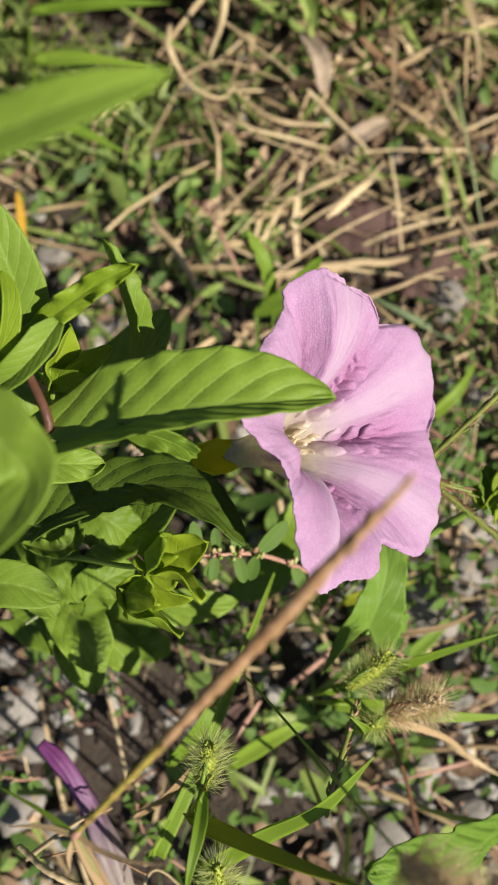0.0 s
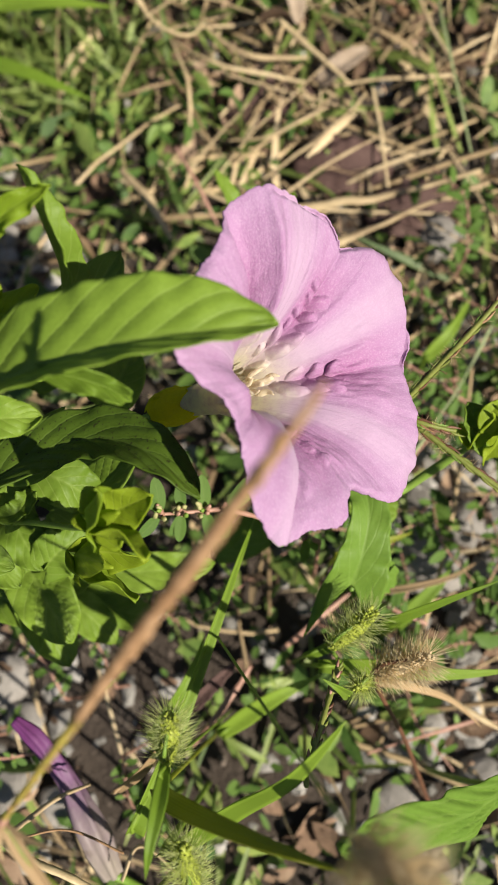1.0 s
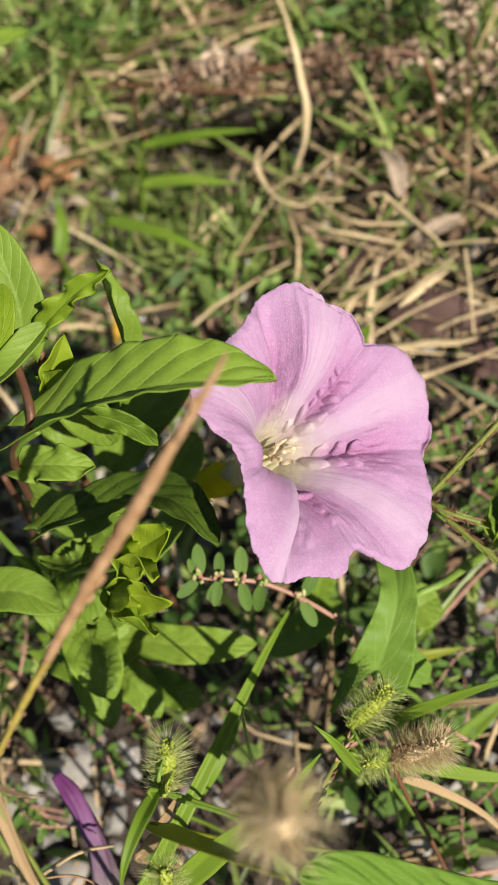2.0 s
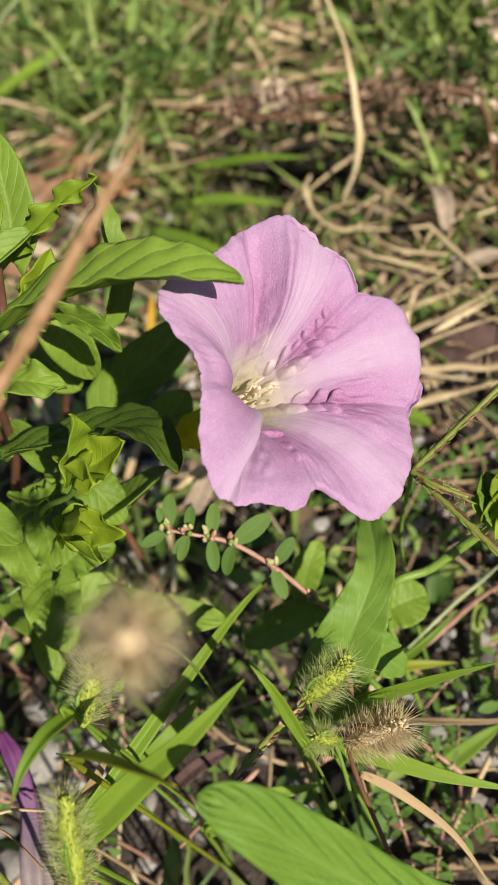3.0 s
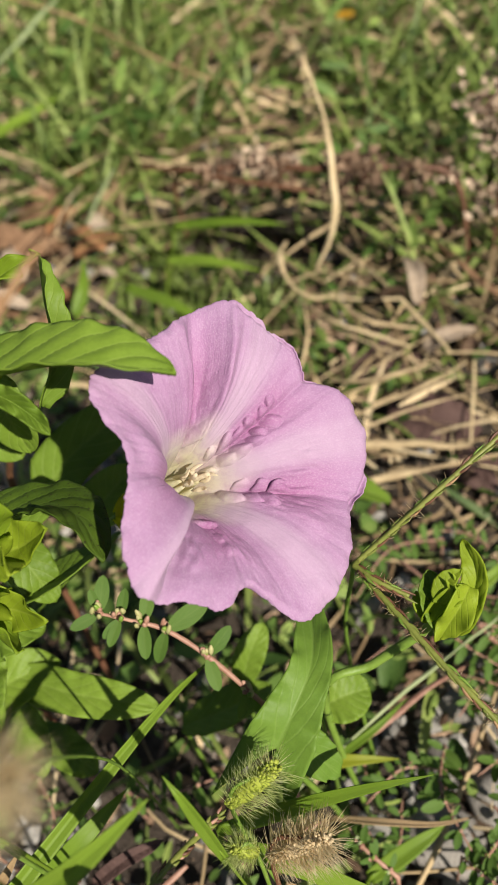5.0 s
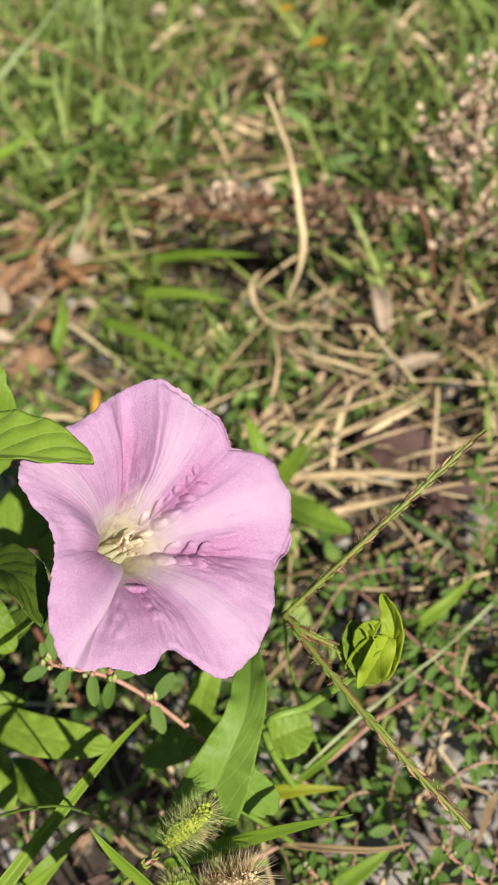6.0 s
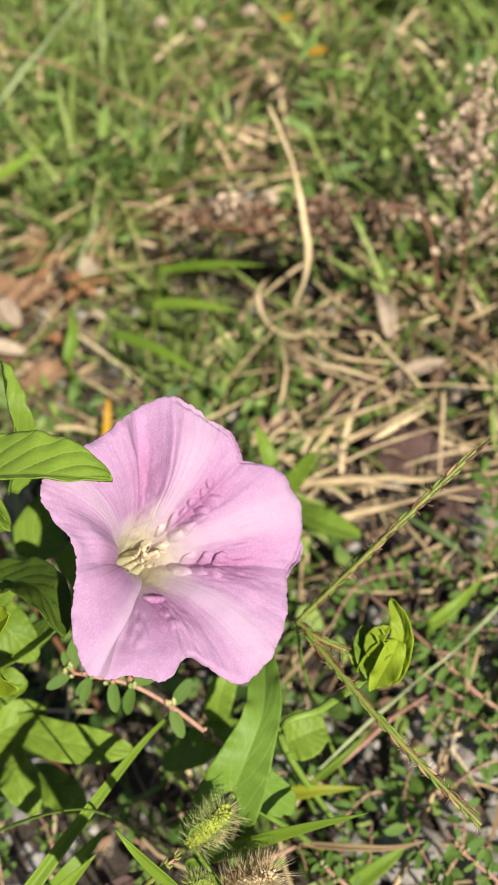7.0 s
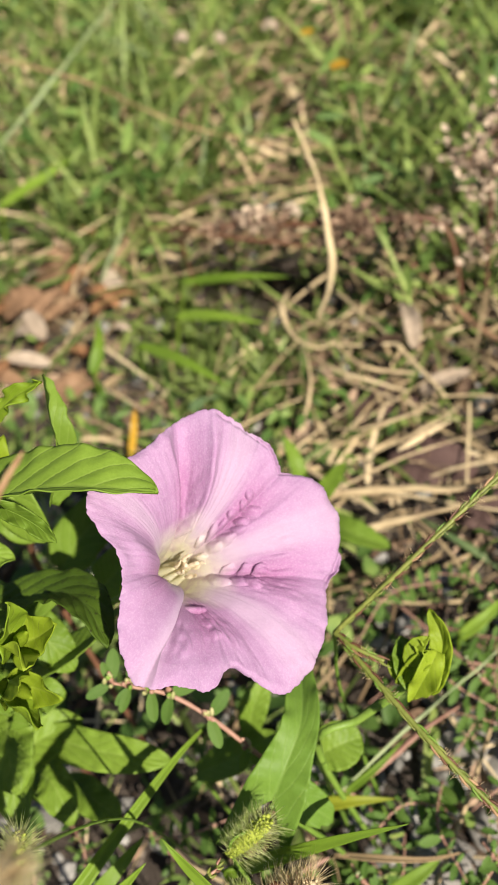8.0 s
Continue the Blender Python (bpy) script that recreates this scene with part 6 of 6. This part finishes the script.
def spurge(label, points, pairs, size, seed, stem=0.0007, face=(0.1, -0.3, 0.9), group="spurge sprigs", nodes=(), loose=1.0, set_leaves=(), bloom=1.0):
    rng = random.Random(seed)
    points = [Vector(q) for q in points]
    p = thing("spurge_sprig", label, "weed", group, at=(points[0].x, points[0].y, 0.0))
    if points[0].z > 0.02:
        tube("stalk", [(points[0].x, points[0].y, 0.0), points[0]], [stem, stem], STEM_PINK, p, 8, 6)
    tube("stem", points, [stem, stem * 0.9, stem * 0.55], STEM_PINK, p, 26, 6, rugged=0.2, seed=seed)
    path = spline(points, 60)
    nodes = nodes or [(2 * i + 1) / (pairs * 2 + 2) for i in range(pairs)]
    face = Vector(face).normalized()
    u = (Vector((1, 0, 0)) - face * face.x).normalized()
    v = face.cross(u)

    def place_leaf(a, way, up, l):
        sd = up.cross(way).normalized()
        ob = new("leaf", OVAL)
        ob.parent = p
        ob.matrix_parent_inverse = Matrix.Translation(-p.location)
        m = Matrix((way * l, sd * l, way.cross(sd) * l)).transposed().to_4x4()
        m.translation = a + way * stem
        ob.matrix_basis = m

    for place in nodes:
        a, b = path[int(place * 60)], path[min(60, int(place * 60) + 2)]
        d = (b - a).normalized() if place < 0.99 else (points[-1] - points[-2]).normalized()
        side = d.cross(face).normalized()
        tube("node", [a - d * stem * 1.2, a, a + d * stem * 1.2], [stem * 0.8, stem * 1.5, stem * 0.8], STEM_PINK, p, 4, 6)
        for k in range(3 if bloom == 1.0 else 6):
            o = a + Vector((rng.uniform(-1, 1), rng.uniform(-1, 1), rng.uniform(0, 1.4))) * stem * 1.6
            tube("floret", [o, o + Vector((rng.uniform(-0.5, 0.5), rng.uniform(-0.5, 0.5), 1)) * stem * 2.0 * bloom * rng.uniform(0.6, 1.2)], [stem * 0.7, stem * 0.85 * bloom ** 0.5, stem * 0.4], (STEM_PINK, FLORET if bloom > 1.0 else STEM_GREY, STEM_GREEN, FLORET, FLORET, STEM_PINK)[k], p, 3, 5)
        for way, l, up in [(u * math.cos(radians(w)) + v * math.sin(radians(w)) + face * rng.uniform(-0.3, 0.3), l, (face + Vector((rng.uniform(-0.35, 0.35), rng.uniform(-0.35, 0.35), 0))).normalized()) for n, w, l in set_leaves if abs(n - place) < 1e-6]:
            place_leaf(a, way.normalized(), up, l)
        for s in () if set_leaves else (1, -1):
            for twin in range(2 if rng.random() < 0.35 else 1):
                way = (side * s + d * rng.uniform(-0.4, 0.9) * loose + Vector((rng.uniform(-0.4, 0.4), rng.uniform(-0.4, 0.4), rng.uniform(-0.3, 0.4))) * loose).normalized()
                up = (face + Vector((rng.uniform(-0.6, 0.6), rng.uniform(-0.6, 0.6), 0))).normalized()
                place_leaf(a, way, up, size * rng.uniform(0.5, 1.2) * (0.7 if twin else 1))
    return p


spurge("spurge sprig with pink stem and small oval leaves", [(0.0243, 0.0477, 0.0920), (0.0132, 0.0508, 0.1030), (0.0041, 0.0520, 0.1100), (-0.0031, 0.0510, 0.1135), (-0.0102, 0.0500, 0.1160)], 6, 0.0074, 1, stem=0.00066, face=(0.25, -0.5, 0.8), nodes=(0.07, 0.27, 0.5, 0.65, 0.82, 0.98), bloom=1.7,
       set_leaves=((0.07, -100, 0.0054), (0.07, -55, 0.0048), (0.27, 62, 0.0075), (0.27, -62, 0.0071), (0.5, 44, 0.0100), (0.5, -97, 0.0071), (0.65, 92, 0.0072), (0.65, -76, 0.0069), (0.82, 92, 0.0056), (0.82, -100, 0.0057), (0.82, -120, 0.0049), (0.98, 96, 0.0074), (0.98, -142, 0.0061), (0.98, 120, 0.0049)))
tangle = random.Random(99)
for k in range(44):
    x, y = tangle.uniform(0.04, 0.125), tangle.uniform(0.01, 0.16)
    w = tangle.uniform(0, 6.28)
    l = tangle.uniform(0.02, 0.045)
    z = tangle.uniform(0.010, 0.034)
    spurge("low spurge sprig with reddish stem and tiny leaves", [(x, y, z), (x + l * 0.5 * math.cos(w), y + l * 0.5 * math.sin(w), z + 0.006), (x + l * math.cos(w + 0.3), y + l * math.sin(w + 0.3), z + 0.004)], 8, tangle.uniform(0.0040, 0.0062), 100 + k, stem=0.0004)
spurge("spurge sprig with a pink stem reaching over the soil", [(0.0889, 0.0916, 0.0300), (0.0766, 0.0966, 0.0360), (0.0630, 0.1073, 0.0360), (0.0391, 0.1248, 0.0320)], 6, 0.0048, 140, stem=0.0008)
spurge("spurge sprig with small oval leaves at the front", [(0.0897, 0.0429, 0.0450), (0.0808, 0.0465, 0.0500), (0.0759, 0.0509, 0.0500)], 4, 0.0052, 141, stem=0.0006)
spurge("spurge sprig with small oval leaves at the front", [(0.0561, 0.0314, 0.0400), (0.0465, 0.0352, 0.0440), (0.0425, 0.0385, 0.0440)], 4, 0.0046, 142, stem=0.0006)
for k in range(8):
    x, y = tangle.uniform(-0.10, -0.02), tangle.uniform(-0.01, 0.05)
    w = tangle.uniform(0, 6.28)
    z = tangle.uniform(0.02, 0.05)
    spurge("low spurge sprig in the shade of the bindweed", [(x, y, z), (x + 0.014 * math.cos(w), y + 0.014 * math.sin(w), z + 0.006), (x + 0.03 * math.cos(w + 0.3), y + 0.03 * math.sin(w + 0.3), z + 0.004)], 6, tangle.uniform(0.0036, 0.0052), 150 + k, stem=0.0005)


# ---- single litter ----
def build_wilted():
    p = thing("wilted_flower", "wilted rolled-up purple bindweed flower fading to white", "wilted flower", at=(-0.030, -0.018, 0.0))
    pts = [(-0.0488, 0.0066, 0.0820), (-0.0421, 0.0008, 0.0800), (-0.0362, -0.0077, 0.0770), (-0.0306, -0.0184, 0.0750), (-0.0257, -0.0292, 0.0700)]
    v, f, u = tube_mesh(pts, [0.0011, 0.0021, 0.0020, 0.0022, 0.0030, 0.0034, 0.0022], 50, 18)
    v = [q + (q - spline(pts, 50)[i // 18]) * (0.28 * math.sin((i % 18) / 18 * 6.283 * 5 + i // 18 * 0.12)) for i, q in enumerate(v)]
    mesh_object("petals", v, f, WILT, p, u)
    tube("stalk", [Vector(pts[-1]), (-0.012, -0.045, 0.03), (-0.030, -0.018, 0.0)], [0.0012, 0.0009, 0.0008], STEM_GREEN, p, 14, 6)


build_wilted()


def dead_leaf(label, points, width, face, mat=None, name="dead_leaf", **more):
    q = thing(name, label, "dead leaf", "dead leaves on the ground", at=(points[0][0], points[0][1], 0.0))
    leaf("blade", points, width, face, mat or DEAD, q, n=16, m=5, wave=width * 0.12, seed=int(abs(points[0][1]) * 1e4), **more)


dead_leaf("pale curled dead petal on the litter", [(0.0110, 0.2977, 0.0160), (0.0191, 0.2752, 0.0240), (0.0212, 0.2668, 0.0140)], 0.0045, (0.2, -0.3, 0.9), DEAD_PALE, fold=25, shape=oval)
dead_leaf("dark maroon dead leaf flat on the bare soil", [(0.0184, 0.2081, 0.0060), (0.0389, 0.2043, 0.0100), (0.0575, 0.2051, 0.0060)], 0.012, (0.0, -0.1, 1), DEAD_DARK, fold=6, shape=oval)
dead_leaf("dark maroon dead leaf flat on the bare soil", [(0.0459, 0.1882, 0.0050), (0.0645, 0.1851, 0.0090), (0.0820, 0.1848, 0.0050)], 0.012, (0.0, -0.1, 1), DEAD_DARK, fold=5, shape=oval)
dead_leaf("purplish dead leaf on the bare soil", [(-0.0072, 0.2293, 0.0050), (0.0128, 0.2382, 0.0090), (0.0307, 0.2542, 0.0050)], 0.010, (0.0, -0.1, 1), DEAD_DARK, fold=5, shape=oval)
dead_leaf("pale brown dead leaf among the straw", [(0.0286, 0.2386, 0.0140), (0.0383, 0.2425, 0.0200), (0.0489, 0.2543, 0.0140)], 0.0045, (0.0, -0.2, 1), DEAD_PALE, fold=25)
dead_leaf("rust brown dead leaf at the edge of the grass", [(-0.2183, 0.3173, 0.0100), (-0.1988, 0.3160, 0.0200), (-0.1939, 0.3294, 0.0280)], 0.009, (0.3, -0.4, 0.8), fold=20, shape=oval)
dead_leaf("rust brown dead leaf at the edge of the grass", [(-0.1975, 0.2902, 0.0080), (-0.1837, 0.2913, 0.0140), (-0.1788, 0.3009, 0.0100)], 0.008, (0.1, -0.3, 0.9), fold=15, shape=oval)
dead_leaf("orange dead leaf at the edge of the grass", [(-0.1632, 0.2225, 0.0080), (-0.1471, 0.2304, 0.0140), (-0.1428, 0.2445, 0.0080)], 0.008, (0.1, -0.3, 0.9), fold=15, shape=oval)
litter = random.Random(77)
for k in range(26):
    c = Vector((litter.gauss(-0.190, 0.024), litter.gauss(0.285, 0.032), litter.uniform(0.006, 0.018)))
    w, l = litter.uniform(0, 6.28), litter.uniform(0.006, 0.016)
    d = Vector((math.cos(w), math.sin(w), 0.0)) * l
    dead_leaf("crumpled rust brown dead leaf among bleached litter", [c - d, c + Vector((0, 0, l * litter.uniform(0.2, 0.6))), c + d + Vector((0, 0, litter.uniform(0.0, 0.01)))], l * litter.uniform(0.3, 0.55), (litter.uniform(-0.3, 0.6), litter.uniform(-0.6, 0.2), 0.9), (RUST, DEAD, DEAD_PALE)[k % 3], fold=litter.uniform(8, 28), shape=oval)
dead_leaf("pale dead leaf below the flower", [(-0.0377, 0.0924, 0.0450), (-0.0332, 0.0972, 0.0520), (-0.0314, 0.1056, 0.0560)], 0.0036, (0.3, -0.5, 0.8), DEAD_PALE, fold=25)
dead_leaf("dark brown dry sheath at the front", [(-0.0104, 0.0077, 0.0600), (-0.0041, 0.0136, 0.0640), (0.0030, 0.0207, 0.0620)], 0.0022, (0.2, -0.3, 0.9), DEAD_DARK, fold=34)


for place in ((-0.0900, 0.3577, 0.0200), (-0.0795, 0.3508, 0.0220), (-0.0685, 0.3628, 0.0200), (-0.2091, 0.5697, 0.0300), (-0.1763, 0.5629, 0.0300), (-0.1388, 0.5758, 0.0300)):
    c = Vector(place)
    dead_leaf("pale curled dead petal among the grass", [c, c + Vector((0.005, 0.002, 0.004)), c + Vector((0.010, 0.001, 0.0))], 0.0034, (0.2, -0.4, 0.8), DEAD_PALE, fold=22, shape=oval)


def husks(p, rng, a, b, n, spread, size, mat):
    """Crumbling husks gathered along a twig, in one mesh."""
    verts, faces = [], []
    for i in range(n):
        c = a.lerp(b, rng.uniform(0.15, 1.05)) + Vector((rng.gauss(0, spread), rng.gauss(0, spread), rng.gauss(0, spread)))
        d = Vector((rng.gauss(0, 1), rng.gauss(0, 1), rng.gauss(0, 1))).normalized()
        e = d.orthogonal().normalized()
        l = rng.uniform(*size)
        q = len(verts)
        verts += [c - d * l, c + e * l * 0.6 + d.cross(e) * l * 0.3, c + d * l, c - e * l * 0.6 + d.cross(e) * l * 0.3]
        faces += [(q, q + 1, q + 2), (q, q + 2, q + 3)]
    tagged(mesh_object("husk", verts, faces, mat, p), kind="stuff")


def build_dry_seedhead():
    """Brown clusters of a dead weed standing at the back."""
    p = thing("dry_weed", "dead brown weed with crumbling seed clusters", "dead weed", at=(0.05, 0.30, 0.0))
    rng = random.Random(23)
    top = Vector((0.0525, 0.3390, 0.0860))
    tube("stem", [(0.05, 0.30, 0.0), (0.0497, 0.3260, 0.0520), top], [0.0012, 0.001, 0.0006], STEM_RED, p, 20, 6)
    for k in range(12):
        a = Vector((0.05, 0.30, 0.02)).lerp(top, rng.uniform(0.2, 1.0))
        b = a + Vector((rng.uniform(-0.022, 0.034), rng.uniform(-0.02, 0.03), rng.uniform(-0.015, 0.022)))
        tube("twig", [a, (a + b) / 2 + Vector((0, 0, 0.004)), b], [0.0006, 0.0004], STEM_RED, p, 10, 5)
        husks(p, rng, a, b, 64, 0.004, (0.0010, 0.0028), HUSK)


def build_fallen_weed():
    """Another dead weed, fallen over and lodged in the grass above the added shade hollow."""
    p = thing("fallen_dead_weed", "fallen brown dead weed lodged in the grass above a dip added for shade", "dead weed", at=(0.040, 0.300, 0.0))
    rng = random.Random(24)
    line = [Vector(q) for q in ((0.040, 0.300, 0.0), (0.030, 0.316, 0.046), (-0.004, 0.312, 0.054), (-0.034, 0.306, 0.056), (-0.062, 0.311, 0.054), (-0.088, 0.309, 0.052), (-0.126, 0.312, 0.050))]
    tube("stem", line, [0.0012, 0.0013, 0.0012, 0.0008], STEM_RED, p, 50, 7, rugged=0.2, seed=3)
    tube("stem", [(-0.115, 0.322, 0.0), (-0.108, 0.316, 0.044), (-0.070, 0.301, 0.052), (-0.030, 0.297, 0.050)], [0.0010, 0.0011, 0.0008], STEM_RED, p, 30, 7, rugged=0.2, seed=4)
    for k in range(19):
        a = line[1].lerp(line[2], rng.random()) if k < 4 else line[2].lerp(line[4], rng.random()) if k < 15 else line[4].lerp(line[5], rng.random())
        b = a + Vector((rng.uniform(-0.016, 0.016), rng.uniform(-0.012, 0.012), rng.uniform(-0.012, 0.006)))
        tube("twig", [a, (a + b) / 2 + Vector((0, 0, 0.003)), b], [0.0006, 0.0004], STEM_RED, p, 8, 5)
        husks(p, rng, a, b, 34, 0.0036, (0.0010, 0.0034), HUSK if k % 4 == 1 else COVER_DEAD)


build_dry_seedhead()
build_fallen_weed()


def yellow_bloom(points, r):
    p = thing("yellow_flower", "tiny yellow flower far back in the grass", "flower", "yellow flowers", at=(points[0], points[1], 0.0))
    c = Vector(points)
    tube("stem", [(c.x, c.y, 0.0), c], [0.0005, 0.0005], STEM_GREEN, p, 8, 6)
    for k in range(9):
        w = k * 0.698
        o = Vector((math.cos(w), math.sin(w), 0.25))
        leaf("petal", [c, c + o * r * 0.6, c + o * r], r * 0.3, (0, 0, 1), YELLOW, p, shape=oval, n=6, m=3)


yellow_bloom((-0.0558, 0.4724, 0.0500), 0.006)
yellow_bloom((-0.0882, 0.5208, 0.0500), 0.005)


# ---- stones ----
def stone(label, place, size, seed):
    rng = random.Random(seed)
    bm = bmesh.new()
    bmesh.ops.create_icosphere(bm, subdivisions=3, radius=1.0)
    sx, sy, sz = size * rng.uniform(0.8, 1.3), size * rng.uniform(0.7, 1.1), size * rng.uniform(0.45, 0.7)
    for v in bm.verts:
        k = 1 + 0.28 * noise.noise(v.co * 1.3 + Vector((seed, 0, 0))) + 0.08 * noise.noise(v.co * 4 + Vector((0, seed, 0)))
        v.co = Vector((v.co.x * sx, v.co.y * sy, v.co.z * sz)) * k
    me = bpy.data.meshes.new("stone")
    bm.to_mesh(me)
    bm.free()
    me.materials.append(STONE)
    me.polygons.foreach_set("use_smooth", [True] * len(me.polygons))
    ob = new("stone", me)
    ob.location = (place[0], place[1], sz * 0.35)
    ob.rotation_euler = (0, 0, rng.uniform(0, 6))
    tagged(ob, label, "stone", "stones on the soil")


for k, (place, size) in enumerate((((-0.0886, 0.1941, 0.0000), 0.009), ((-0.0968, 0.1831, 0.0000), 0.008), ((-0.0807, 0.0132, 0.0000), 0.008), ((-0.0730, 0.0005, 0.0000), 0.007), ((-0.0743, -0.0195, 0.0000), 0.009), ((-0.0599, -0.0257, 0.0000), 0.007), ((0.0722, 0.1758, 0.0000), 0.012), ((0.0809, 0.1307, 0.0000), 0.011), ((0.0676, 0.0942, 0.0000), 0.012), ((0.0613, -0.0019, 0.0000), 0.008), ((0.0767, -0.0154, 0.0000), 0.008), ((0.0495, -0.0225, 0.0000), 0.007), ((-0.1389, 0.1560, 0.0000), 0.010), ((-0.0783, 0.1283, 0.0000), 0.009), ((0.0645, 0.0517, 0.0000), 0.012), ((0.0763, 0.1092, 0.0000), 0.009), ((0.0816, 0.0866, 0.0000), 0.008), ((0.0614, 0.0719, 0.0000), 0.007), ((0.0767, 0.0665, 0.0000), 0.009), ((0.0851, 0.0526, 0.0000), 0.008))):
    stone("weathered grey stone half sunk in the soil", place, size, 200 + k)
